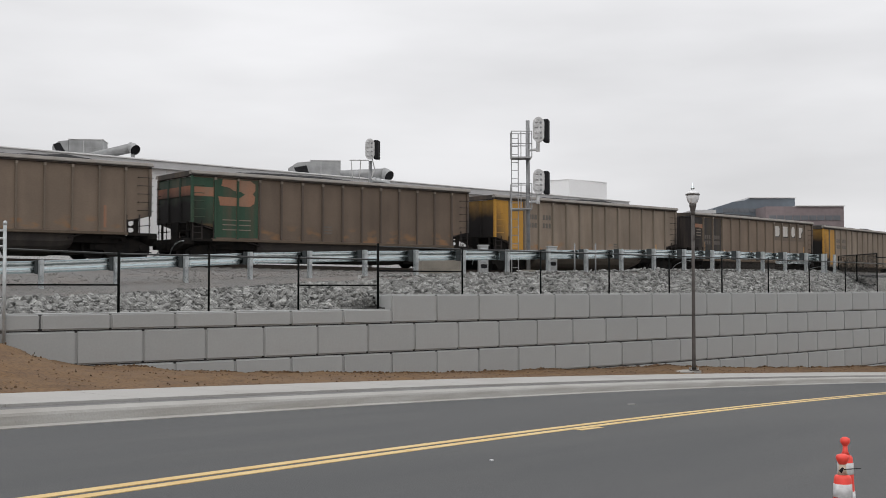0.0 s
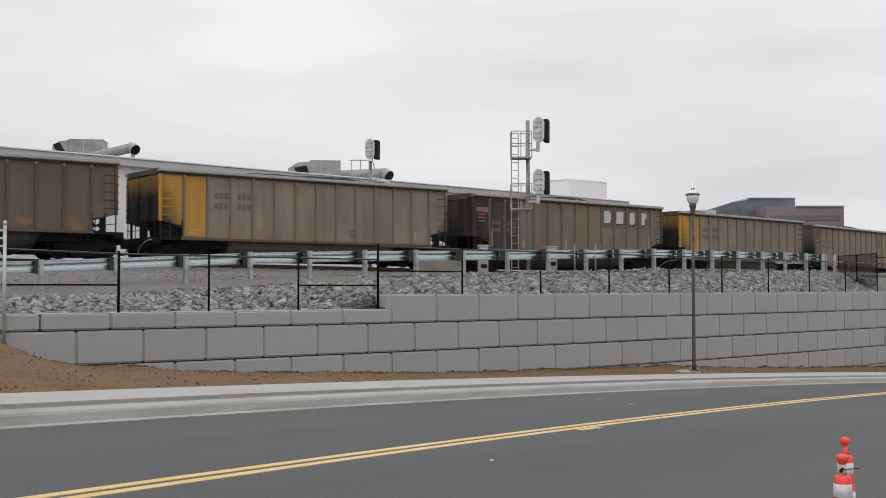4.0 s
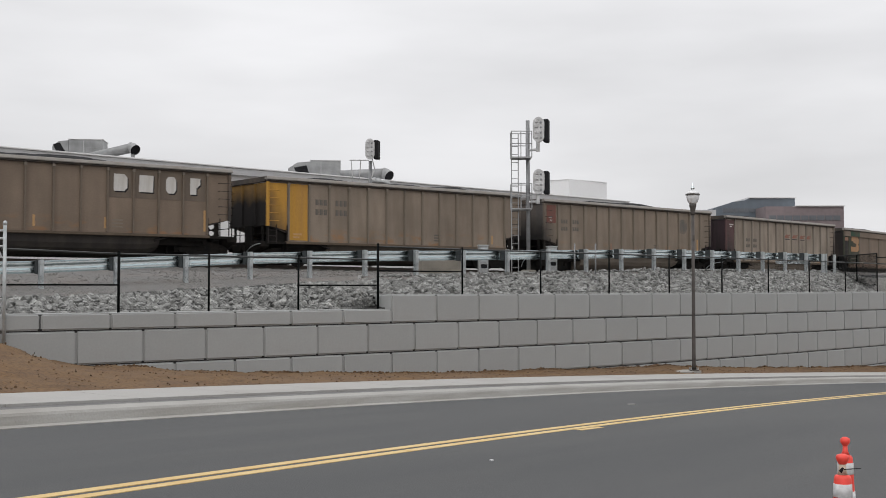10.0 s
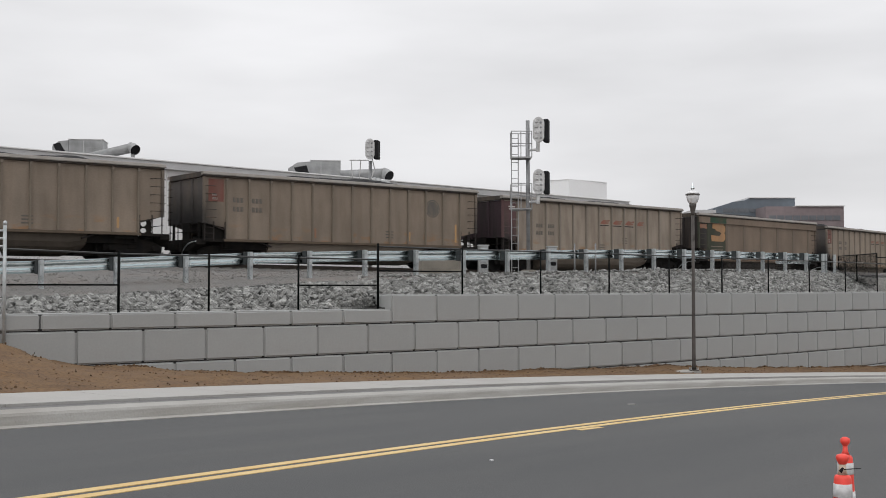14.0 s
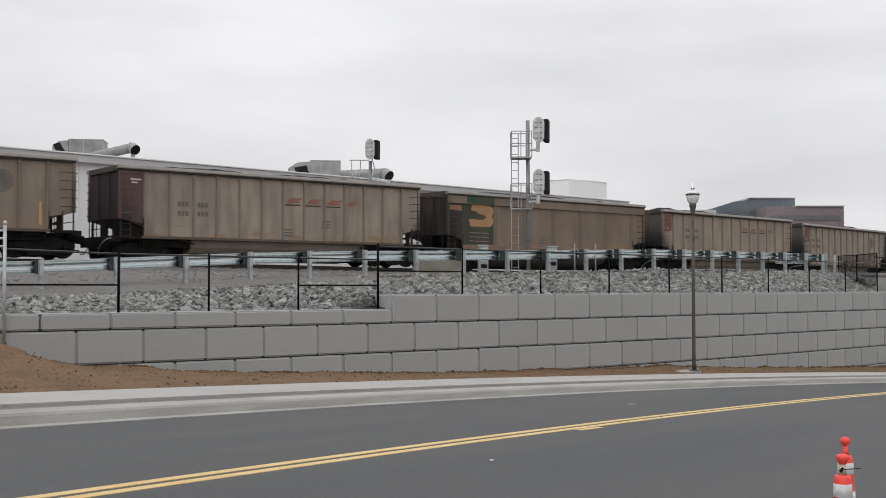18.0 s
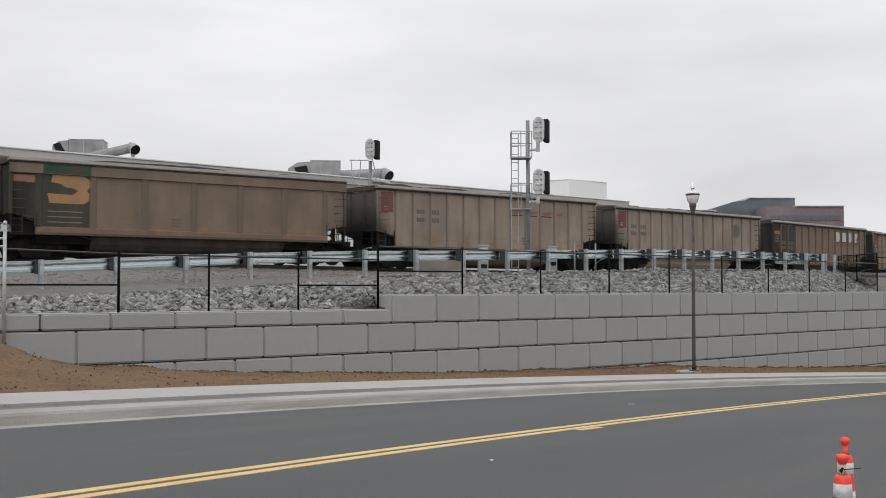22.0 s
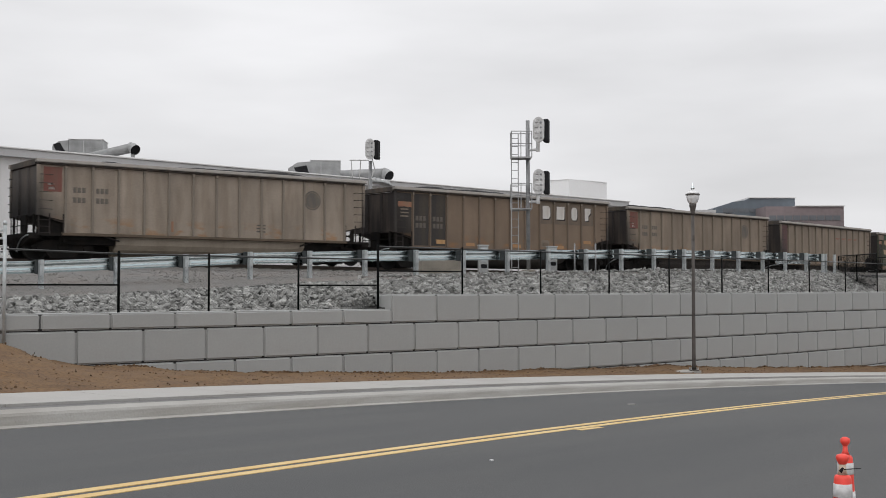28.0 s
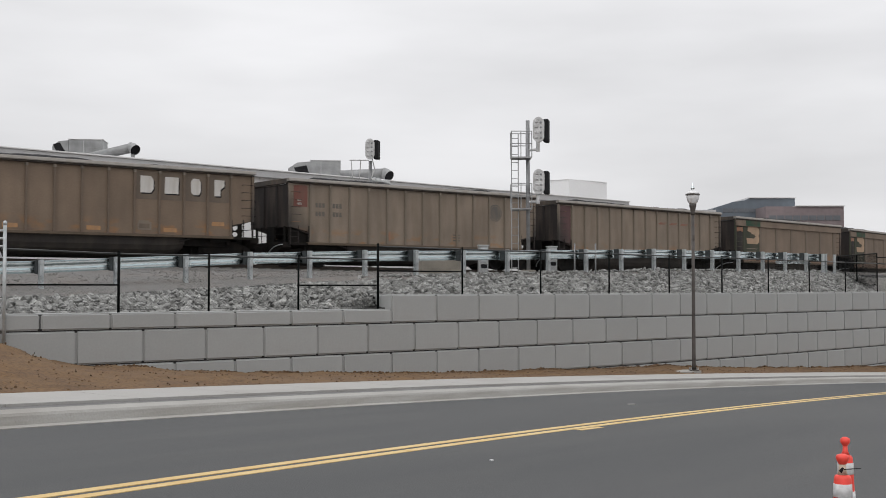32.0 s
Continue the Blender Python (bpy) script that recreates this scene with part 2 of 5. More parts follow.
M["side_tan"] = side_paint("dusty_tan_aluminium", (0.235, 0.188, 0.145))
M["side_brown"] = side_paint("dusty_brown_aluminium", (0.192, 0.143, 0.105))
M["side_rust"] = side_paint("rusty_brown_aluminium", (0.192, 0.14, 0.099), dirt=(0.17, 0.12, 0.084))
M["side_dark"] = side_paint("dark_brown_aluminium", (0.135, 0.098, 0.071), dirt=(0.15, 0.11, 0.08))
M["side_sand"] = side_paint("dusty_sand_aluminium", (0.285, 0.233, 0.185), dirt=(0.225, 0.175, 0.13))
M["side_grey"] = side_paint("dusty_grey_aluminium", (0.295, 0.246, 0.198))
# rib paints darker than the panels: grime plus the shade beside each rib
for key, base in (("side_sand", (0.23, 0.192, 0.155)), ("side_tan", (0.185, 0.153, 0.118)), ("side_brown", (0.15, 0.117, 0.088)), ("side_rust", (0.15, 0.112, 0.083)), ("side_dark", (0.098, 0.074, 0.058)), ("side_grey", (0.21, 0.18, 0.147))):
    M[key + "_rib"] = car_paint("grimy_shaded_rib_" + key[5:], base, dirt=tuple(c * 0.85 for c in base))
M["chord_dust"] = car_paint("dusty_top_rail", (0.245, 0.228, 0.208), amt=0.3)
M["rust_band"] = car_paint("rusty_bottom_band", (0.2, 0.125, 0.085), dirt=(0.13, 0.09, 0.066), amt=0.6)
M["sill_grime"] = car_paint("dark_bottom_sill", (0.115, 0.09, 0.068), dirt=(0.14, 0.105, 0.078), amt=0.5)
# soot on the end chords, painted shadow on the lip under the top rail
M["chord_dark"] = car_paint("sooty_rail_and_shadow", (0.062, 0.055, 0.05), amt=0.35)
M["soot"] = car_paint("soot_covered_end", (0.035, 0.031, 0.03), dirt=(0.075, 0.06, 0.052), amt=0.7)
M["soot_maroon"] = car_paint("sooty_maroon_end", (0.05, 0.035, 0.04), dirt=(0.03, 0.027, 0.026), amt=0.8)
M["paint_yellow"] = car_paint("weathered_yellow_paint", (0.48, 0.25, 0.034), dirt=(0.3, 0.16, 0.055), amt=0.5)
M["paint_green"] = car_paint("weathered_green_paint", (0.045, 0.085, 0.058), dirt=(0.09, 0.075, 0.055), amt=0.75)
M["paint_olive"] = car_paint("dust_covered_green_paint", (0.062, 0.067, 0.05), dirt=(0.085, 0.074, 0.058), amt=0.8)
M["paint_dark"] = car_paint("weathered_charcoal_paint", (0.056, 0.052, 0.05), dirt=(0.08, 0.065, 0.05), amt=0.6)
M["paint_red"] = car_paint("faded_red_paint", (0.18, 0.066, 0.05), dirt=(0.13, 0.08, 0.062), amt=0.55)
M["paint_maroon"] = car_paint("faded_maroon_paint", (0.1, 0.05, 0.05), dirt=(0.1, 0.075, 0.06), amt=0.5)
M["paint_orange"] = car_paint("faded_orange_paint", (0.3, 0.145, 0.085), dirt=(0.22, 0.145, 0.1), amt=0.7)
M["paint_peach"] = car_paint("faded_peach_paint", (0.42, 0.29, 0.19), dirt=(0.26, 0.19, 0.13), amt=0.5)
M["paint_amber"] = car_paint("faded_amber_paint", (0.4, 0.22, 0.1), dirt=(0.25, 0.16, 0.095), amt=0.6)
M["paint_gold"] = car_paint("faded_gold_paint", (0.5, 0.3, 0.13), dirt=(0.3, 0.17, 0.08), amt=0.5)
M["paint_white"] = car_paint("dusty_white_paint", (0.6, 0.58, 0.55), dirt=(0.3, 0.26, 0.22), amt=0.4)
M["paint_letter"] = car_paint("faded_grey_lettering", (0.118, 0.106, 0.093), dirt=(0.15, 0.122, 0.095), amt=0.7)
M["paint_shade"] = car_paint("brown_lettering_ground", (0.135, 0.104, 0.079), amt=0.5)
M["paint_faint"] = car_paint("faint_pale_lettering", (0.2, 0.165, 0.13), amt=0.4)
M["paint_dim"] = car_paint("dim_grey_lettering", (0.1, 0.088, 0.076), amt=0.3)
M["paint_faded_red"] = car_paint("faded_red_lettering", (0.25, 0.105, 0.075), dirt=(0.2, 0.13, 0.095), amt=0.7)
M["paint_swoosh"] = car_paint("red_orange_lettering", (0.275, 0.1, 0.07), dirt=(0.2, 0.13, 0.095), amt=0.75)
M["tub_dust"] = car_paint("dusty_tub", (0.19, 0.158, 0.125), dirt=(0.11, 0.092, 0.075), amt=0.5)
M["tub_light"] = car_paint("pale_dusty_tub", (0.32, 0.275, 0.22), dirt=(0.2, 0.165, 0.13), amt=0.5)
M["tub_mid"] = car_paint("brown_dusty_tub", (0.1, 0.085, 0.07), dirt=(0.07, 0.06, 0.05), amt=0.6)
M["tub_dark"] = car_paint("dark_tub", (0.055, 0.05, 0.047), dirt=(0.1, 0.085, 0.07), amt=0.4)


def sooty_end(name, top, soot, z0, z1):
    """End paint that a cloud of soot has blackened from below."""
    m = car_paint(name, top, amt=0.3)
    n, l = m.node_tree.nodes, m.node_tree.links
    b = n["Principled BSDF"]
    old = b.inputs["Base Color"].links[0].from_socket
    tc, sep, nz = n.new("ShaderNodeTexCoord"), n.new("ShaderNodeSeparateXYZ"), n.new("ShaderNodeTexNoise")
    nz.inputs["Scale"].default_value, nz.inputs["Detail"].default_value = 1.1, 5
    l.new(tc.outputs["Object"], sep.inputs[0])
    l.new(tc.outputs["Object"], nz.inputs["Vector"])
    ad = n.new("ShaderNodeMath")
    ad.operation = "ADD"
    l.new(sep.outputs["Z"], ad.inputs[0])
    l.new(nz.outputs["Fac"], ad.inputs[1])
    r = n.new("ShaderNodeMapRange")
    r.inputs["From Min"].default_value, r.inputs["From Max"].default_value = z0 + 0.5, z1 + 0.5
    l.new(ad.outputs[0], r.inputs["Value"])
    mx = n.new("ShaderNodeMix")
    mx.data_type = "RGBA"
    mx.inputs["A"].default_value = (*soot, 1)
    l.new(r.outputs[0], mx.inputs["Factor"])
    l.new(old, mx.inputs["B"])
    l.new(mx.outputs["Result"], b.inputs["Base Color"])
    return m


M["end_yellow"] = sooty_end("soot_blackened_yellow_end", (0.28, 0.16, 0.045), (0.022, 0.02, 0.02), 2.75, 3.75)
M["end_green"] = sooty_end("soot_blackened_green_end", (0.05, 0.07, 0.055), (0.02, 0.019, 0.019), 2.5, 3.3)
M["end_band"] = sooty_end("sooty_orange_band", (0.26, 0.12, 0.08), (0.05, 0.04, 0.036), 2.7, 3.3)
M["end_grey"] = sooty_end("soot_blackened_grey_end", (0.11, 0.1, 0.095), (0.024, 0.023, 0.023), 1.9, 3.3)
for key, base, dirt in (("yellow", (0.48, 0.25, 0.034), (0.3, 0.16, 0.055)), ("dark", (0.056, 0.052, 0.05), (0.08, 0.065, 0.05)), ("green", (0.045, 0.085, 0.058), (0.09, 0.075, 0.055)), ("olive", (0.062, 0.067, 0.05), (0.085, 0.074, 0.058)), ("maroon", (0.1, 0.05, 0.05), (0.1, 0.075, 0.06))):
    M["front_" + key] = side_paint("sooty_front_" + key, base, rear=0.0, dirt=dirt)
for key in ("dark_steel", "wheel_steel", "tread", "front_dark", "front_green", "front_olive", "sill_grime", "soot", "soot_maroon", "tub_dark", "coal", "black", "blockout", "end_yellow", "end_green", "end_grey", "end_band", "paint_dark", "paint_olive", "paint_green", "chord_dark", "tub_mid"):
    M[key].node_tree.nodes["Principled BSDF"].inputs["Specular IOR Level"].default_value = 0.12
# near-black bed: the shade in the gaps between the rocks is in its colour
M["rock_gap_shade"] = material("shade_dark_rubble_bed", (0.042, 0.041, 0.039), 0.95, var=0.4, scale=3, fine=14, bump=0.9, bump_scale=12)


# ---- mesh helpers ----
def box(bm, x0, x1, y0, y1, z0, z1):
    v = [bm.verts.new(p) for p in ((x0, y0, z0), (x1, y0, z0), (x1, y1, z0), (x0, y1, z0), (x0, y0, z1), (x1, y0, z1), (x1, y1, z1), (x0, y1, z1))]
    for f in ((3, 2, 1, 0), (4, 5, 6, 7), (0, 1, 5, 4), (1, 2, 6, 5), (2, 3, 7, 6), (3, 0, 4, 7)):
        bm.faces.new([v[i] for i in f])
    return bm


def prism(bm, pts, a, b, axis="y"):
    """A flat outline pushed from a to b along an axis. pts are (x, z), (y, z) or (x, y) as the axis leaves them."""
    put = {"y": lambda p, c: (p[0], c, p[1]), "x": lambda p, c: (c, p[0], p[1]), "z": lambda p, c: (p[0], p[1], c)}[axis]
    lo, hi = [bm.verts.new(put(p, a)) for p in pts], [bm.verts.new(put(p, b)) for p in pts]
    bm.faces.new(lo)
    bm.faces.new(hi[::-1])
    for i in range(len(pts)):
        j = (i + 1) % len(pts)
        bm.faces.new((lo[j], lo[i], hi[i], hi[j]))
    return bm


def rod(bm, p0, p1, r0, r1=None, seg=8, caps=True):
    """A round or tapered bar from p0 to p1."""
    p0, p1, r1 = Vector(p0), Vector(p1), r0 if r1 is None else r1
    q = (p1 - p0).to_track_quat("Z", "Y")
    rings = []
    for p, r in ((p0, r0), (p1, r1)):
        rings.append([bm.verts.new(p + q @ Vector((math.cos(2 * math.pi * i / seg) * r, math.sin(2 * math.pi * i / seg) * r, 0))) for i in range(seg)])
    for i in range(seg):
        j = (i + 1) % seg
        bm.faces.new((rings[0][i], rings[0][j], rings[1][j], rings[1][i]))
    if caps:
        bm.faces.new(rings[0][::-1])
        bm.faces.new(rings[1])
    return bm


def turned(bm, profile, seg=20, at=(0, 0, 0)):
    """A turned shape about the z axis; profile is (radius, z) from the bottom up."""
    rings = []
    for r, z in profile:
        rings.append([bm.verts.new((at[0] + math.cos(2 * math.pi * i / seg) * r, at[1] + math.sin(2 * math.pi * i / seg) * r, at[2] + z)) for i in range(seg)])
    for a, b in zip(rings, rings[1:]):
        for i in range(seg):
            j = (i + 1) % seg
            bm.faces.new((a[i], a[j], b[j], b[i]))
    bm.faces.new(rings[0][::-1])
    bm.faces.new(rings[-1])
    return bm


def bevelled(bm, w, seg=1):
    bmesh.ops.bevel(bm, geom=bm.edges[:], offset=w, segments=seg, affect="EDGES")
    return bm


def mesh_of(name, bm, mat, smooth=False):
    bmesh.ops.recalc_face_normals(bm, faces=bm.faces[:])
    me = bpy.data.meshes.new(name)
    bm.to_mesh(me)
    bm.free()
    me.materials.append(mat)
    if smooth:
        me.shade_smooth()
    return me


def part(name, bm, mat, parent=None, label="", smooth=False):
    """One mesh object under a thing or a part."""
    ob = new(name, mesh_of(name, bm, mat, smooth))
    if parent:
        ob.parent = parent
    if label:
        ob["label"] = label
    return ob


def shared(name, me, parent, at=(0, 0, 0), mat=None, label="", rz=0.0):
    """One more object on a mesh that is there already, with its own paint where given."""
    ob = new(name, me)
    ob.parent = parent
    ob.location = at
    ob.rotation_euler = (0, 0, rz)
    if mat:
        ob.material_slots[0].link = "OBJECT"
        ob.material_slots[0].material = mat
    if label:
        ob["label"] = label
    return ob


def sheet(name, verts, faces, mats, index=None, smooth=True):
    me = bpy.data.meshes.new(name)
    me.from_pydata(verts, [], faces)
    for m in mats:
        me.materials.append(m)
    if index is not None:
        me.polygons.foreach_set("material_index", index)
    if smooth:
        me.shade_smooth()
    me.update()
    return new(name, me)


BM = bmesh.new


# ---- the plan ----
def arc_at(s, line, off=0.0):
    """Place and heading at s metres along a gentle curve (x, y, heading, curvature), off metres to its far side; straight beyond its ends."""
    x, y, th, k = line
    c = min(max(s, -45.0), 70.0)
    h = th + k * c
    px, py = x + (math.sin(h) - math.sin(th)) / k, y - (math.cos(h) - math.cos(th)) / k
    px, py = px + (s - c) * math.cos(h), py + (s - c) * math.sin(h)
    return px - off * math.sin(h), py + off * math.cos(h), h


WALL = (-0.16, 30.24, 0.692, 0.00451)
GUARD = (2.127, 37.466, 0.6904, 0.00566)
KERB = (0.15, 19.154, 0.95235, -0.00803)
WALK_BACK = (0.15, 22.955, 0.93327, -0.00738)
CENTRE = (0.76, 13.26, 1.01124, -0.005243)
WALL_TOP, COURSE, BLOCK = 1.741, 0.7472, 1.5
LOW_TOP = WALL_TOP - COURSE / 2
STEP_S, WALL_END = -1.5, -11.27


def road_z(x, y):
    return 0.64 - 0.05 * min(max(0.77 * x + 0.64 * y, -45.0), 75.0)


def table(v, rows):
    return float(np.interp(v, [r[0] for r in rows], [r[1] for r in rows]))


DIRT_AT_WALL = ((-30, 1.2), (-13, 1.05), (-11.55, 0.86), (-11.42, 0.68), (-11.28, 0.58), (-11.1, 0.48), (-10.9, 0.45), (-10.3, 0.36), (-9.8, 0.265), (-9.5, 0.24), (-8.4, 0.2), (-8.1, 0.11), (-7.5, 0.05), (-6.2, -0.03), (-3.1, -0.19), (0.2, -0.35), (4.9, -0.47), (7.5, -0.54), (9.8, -0.61), (13.7, -0.85), (20.5, -1.16), (25.2, -1.35), (40, -1.9))
GUARD_TOP = ((-25, 2.3), (-15.2, 2.61), (-11.4, 2.81), (-9.5, 2.91), (-5.7, 3.04), (0, 3.17), (5.7, 3.32), (8, 3.38), (15.2, 3.43), (19, 3.46), (40, 3.5))


def guard_ground(s):
    return table(s, GUARD_TOP) - 0.80


# the railway: near side of the train, s metres along it
def build_rail_line():
    ss = np.arange(-120.0, 420.0, 0.5)
    c = np.clip(ss, -18.0, 82.0)
    th = 0.65368 + 0.00171 * c + 3e-5 * c * c
    x = np.concatenate(([0], np.cumsum((np.cos(th[1:]) + np.cos(th[:-1])) * 0.25)))
    y = np.concatenate(([0], np.cumsum((np.sin(th[1:]) + np.sin(th[:-1])) * 0.25)))
    i = int(np.argmin(abs(ss)))
    return ss, x - x[i] - 12.7226, y - y[i] + 43.2935, th


RL_S, RL_X, RL_Y, RL_TH = build_rail_line()


def rail_at(s, off=0.0):
    h = float(np.interp(s, RL_S, RL_TH))
    return float(np.interp(s, RL_S, RL_X)) - off * math.sin(h), float(np.interp(s, RL_S, RL_Y)) + off * math.cos(h), h


def rail_z(s):
    return 2.863 - 0.009 * min(max(s, -40.0), 100.0)


# ---- ground: one sheet, bare dirt before the wall, gravel behind it ----
def signed_off(x, y, line):
    """How far (x, y) lies on the far side of a curve."""
    px, py, th, k = line
    r = 1.0 / k
    cx, cy = px - math.sin(th) * r, py + math.cos(th) * r
    d = math.hypot(x - cx, y - cy)
    return (abs(r) - d) if k > 0 else (d - abs(r))


def ground_height(s, d):
    x, y, h = arc_at(s, WALL, d)
    if d <= 0.3:
        o = signed_off(x, y, WALK_BACK)
        if o < 0 or d < -13:
            return x, y, road_z(x, y) - (0.14 if d > -40 else 0.06)
        near = road_z(x, y) + 0.12
        w = max(o - d, 0.5)
        f = min(o / w, 1.0)
        f = f * f * (3 - 2 * f)
        z = near * (1 - f) + table(s, DIRT_AT_WALL) * f
        z += 0.05 * noise.noise((x * 0.9, y * 0.9, 0)) + 0.06 * noise.noise((x * 2.3, y * 2.3, 4)) * min(1.0, o)
        return x, y, z
    f = min(1.0, max(0.0, (s - STEP_S + 1.6) / 1.6)) * min(1.0, max(0.0, (d - 0.5) / 0.7)) if s < STEP_S else 1.0
    top = LOW_TOP + (WALL_TOP - LOW_TOP) * f - 0.1
    if s < WALL_END:
        top = 1.0 + 0.3 * min(1.0, (WALL_END - s) / 3)
    crest = guard_ground(s - 6.3)
    if d < 3.7:
        f = max(0.0, (d - 0.75) / 2.95)
        z = top + (crest - 0.06 - top) * f
    else:
        f = min(1.0, (d - 3.7) / 7.0)
        z = crest * (1 - f) + 2.47 * f
        if d > 11:
            z = 2.47
    if d < 60:
        z += 0.025 * noise.noise((x * 1.3, y * 1.3, 2))
    return x, y, z


def build_ground():
    s_list = [-2500, -1200, -500, -220, -120, -80, -50, -35, -26, -20] + [-16 + 0.3 * i for i in range(160)] + [33, 35, 38, 42, 48, 56, 70, 90, 130, 220, 500, 1200, 2500]
    d_list = [-2500, -1200, -500, -200, -100, -60, -40, -30, -24, -20, -17, -15, -13.5] + [-12.5 + 0.25 * i for i in range(51)] + [0.29, 0.31] + [0.75 + 0.45 * i for i in range(26)] + [14, 18, 25, 40, 70, 130, 300, 700, 1500, 3000]
    verts = [ground_height(s, d) for s in s_list for d in d_list]
    n = len(d_list)
    faces, idx = [], []
    for i in range(len(s_list) - 1):
        for j in range(n - 1):
            faces.append((i * n + j, (i + 1) * n + j, (i + 1) * n + j + 1, i * n + j + 1))
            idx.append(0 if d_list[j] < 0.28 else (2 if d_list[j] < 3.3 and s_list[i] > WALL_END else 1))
    ob = sheet("ground", verts, faces, [M["dirt"], M["gravel"], M["rock_gap_shade"]], idx)
    tagged(ob, "bare brown dirt before a wall, grey gravel behind it", "ground", kind="structure")


build_ground()


def ribbon(name, line, offs, mat, s0, s1, step=0.5, up=0.0, parent=None, smooth=True):
    """A strip along a curve: offs is its cross-section, (off, height over the road)."""
    n = len(offs)
    verts, faces = [], []
    count = round((s1 - s0) / step) + 1
    for i in range(count):
        s = s0 + i * step
        for o, z in offs:
            x, y, h = arc_at(s, line, o)
            verts.append((x, y, road_z(x, y) + z + up))
    for i in range(count - 1):
        for j in range(n - 1):
            faces.append((i * n + j, (i + 1) * n + j, (i + 1) * n + j + 1, i * n + j + 1))
    ob = sheet(name, verts, faces, [mat], smooth=smooth)
    if parent:
        ob.parent = parent
    return ob


road = ribbon("road", KERB, [(-16.0, -0.3), (-16.0, -0.03), (-9.0, -0.012), (-4.0, 0.0), (0.02, 0.0), (0.02, -0.3)], M["asphalt"], -60, 110, 0.5, smooth=False)
tagged(road, "smooth dark grey asphalt road running downhill", "road", kind="structure")
for o in (-0.168, 0.022):
    ln = ribbon("road_marking", CENTRE, [(o, -0.03), (o, 0.005), (o + 0.11, 0.005), (o + 0.11, -0.03)], M["yellow_line"], -40, 90, 0.5, smooth=False)
    tagged(ln, "yellow painted centre line on the asphalt", "road marking", "double centre line", "structure")

patch = ribbon("road_marking", CENTRE, [(-0.29, -0.03), (-0.29, 0.0045), (-0.2, 0.0045), (-0.2, -0.03)], M["yellow_line"], 1.35, 2.05, 0.175, smooth=False)
tagged(patch, "stray yellow paint patch beside the centre line", "road marking", kind="structure")
for fx, fy, w, d, mat, what in ((0.457, 10.73, 0.017, 0.014, "reflective", "small white litter scrap on the asphalt"), (3.27, 19.75, 0.07, 0.03, "kerb", "pale grey cement smear on the asphalt")):
    fleck = part("litter_scrap" if w < 0.1 else "cement_smear", bevelled(box(BM(), -w, w, -d, d, -0.01, 0.008), 0.003), M[mat])
    fleck.location, fleck.rotation_euler = (fx, fy, road_z(fx, fy)), (0, 0, 0.4)
    tagged(fleck, what, "litter" if w < 0.1 else "stain")

# kerb with its gutter lip, the dark strip behind it and the pavement slabs
KERB_ROOT = tagged(new("kerb"), "pale concrete kerb along the asphalt road", "kerb", kind="structure")
WALK_ROOT = tagged(new("pavement"), "pale grey concrete pavement behind the kerb", "pavement", kind="structure")
for i in range(34):
    s0 = -29.1 + i * 3.05
    seg = ribbon("kerb_stone", KERB, [(-0.17, -0.2), (-0.17, 0.01), (0.0, 0.016), (0.025, 0.11), (0.05, 0.138), (0.42, 0.145), (0.42, -0.2)], M["kerb"], s0 + 0.002, s0 + 3.048, 0.5077, parent=KERB_ROOT, smooth=False)
strip = ribbon("joint_strip", KERB, [(0.43, -0.2), (0.43, 0.128), (0.8, 0.132), (0.8, -0.2)], M["strip"], -30, 73, 0.5, parent=WALK_ROOT, smooth=False)


def walk_slabs():
    """Pavement slabs between the strip and the dirt."""
    for i in range(52):
        s0, s1 = -30 + i * 2.0, -30 + (i + 1) * 2.0 - 0.012
        bm = BM()
        lo, hi = [], []
        for s in (s0, (s0 + s1) / 2, s1):
            a = arc_at(s, KERB, 0.81)
            nx, ny = -math.sin(a[2]), math.cos(a[2])
            d = 0.0
            while d < 3.2 and signed_off(a[0] + nx * d, a[1] + ny * d, WALK_BACK) < 0:
                d += 0.01
            d = max(d, 0.9)
            for p in ((a[0], a[1]), (a[0] + nx * d, a[1] + ny * d)):
                z = road_z(*p) + 0.165
                hi.append(bm.verts.new((p[0], p[1], z)))
                lo.append(bm.verts.new((p[0], p[1], z - 0.3)))
        for k in (0, 2):
            bm.faces.new((hi[k], hi[k + 2], hi[k + 3], hi[k + 1]))
            bm.faces.new((hi[k], lo[k], lo[k + 2], hi[k + 2]))
            bm.faces.new((hi[k + 1], hi[k + 3], lo[k + 3], lo[k + 1]))
        bm.faces.new((hi[0], hi[1], lo[1], lo[0]))
        bm.faces.new((hi[4], lo[4], lo[5], hi[5]))
        part("slab", bm, M["sidewalk"], WALK_ROOT)


walk_slabs()
pad = part("slab", prism(BM(), [(6.45, 32.75), (6.9, 32.8), (7.6, 33.45), (7.45, 33.9), (7.15, 33.9)], -0.75, -0.53, "z"), M["kerb"], WALK_ROOT)
near_edge = ribbon("near_kerb", CENTRE, [(-4.98, -0.3), (-4.98, 0.12), (-4.78, 0.12), (-4.75, 0.012), (-4.55, 0.008), (-4.55, -0.3)], M["kerb"], -40, 60, 0.5, smooth=False)
tagged(near_edge, "pale concrete kerb on the near roadside", "kerb", kind="structure")


# ---- retaining wall of big concrete blocks ----
WALL_ROOT = tagged(new("retaining_wall"), "curved retaining wall of large smooth grey concrete blocks", "retaining wall", kind="structure")


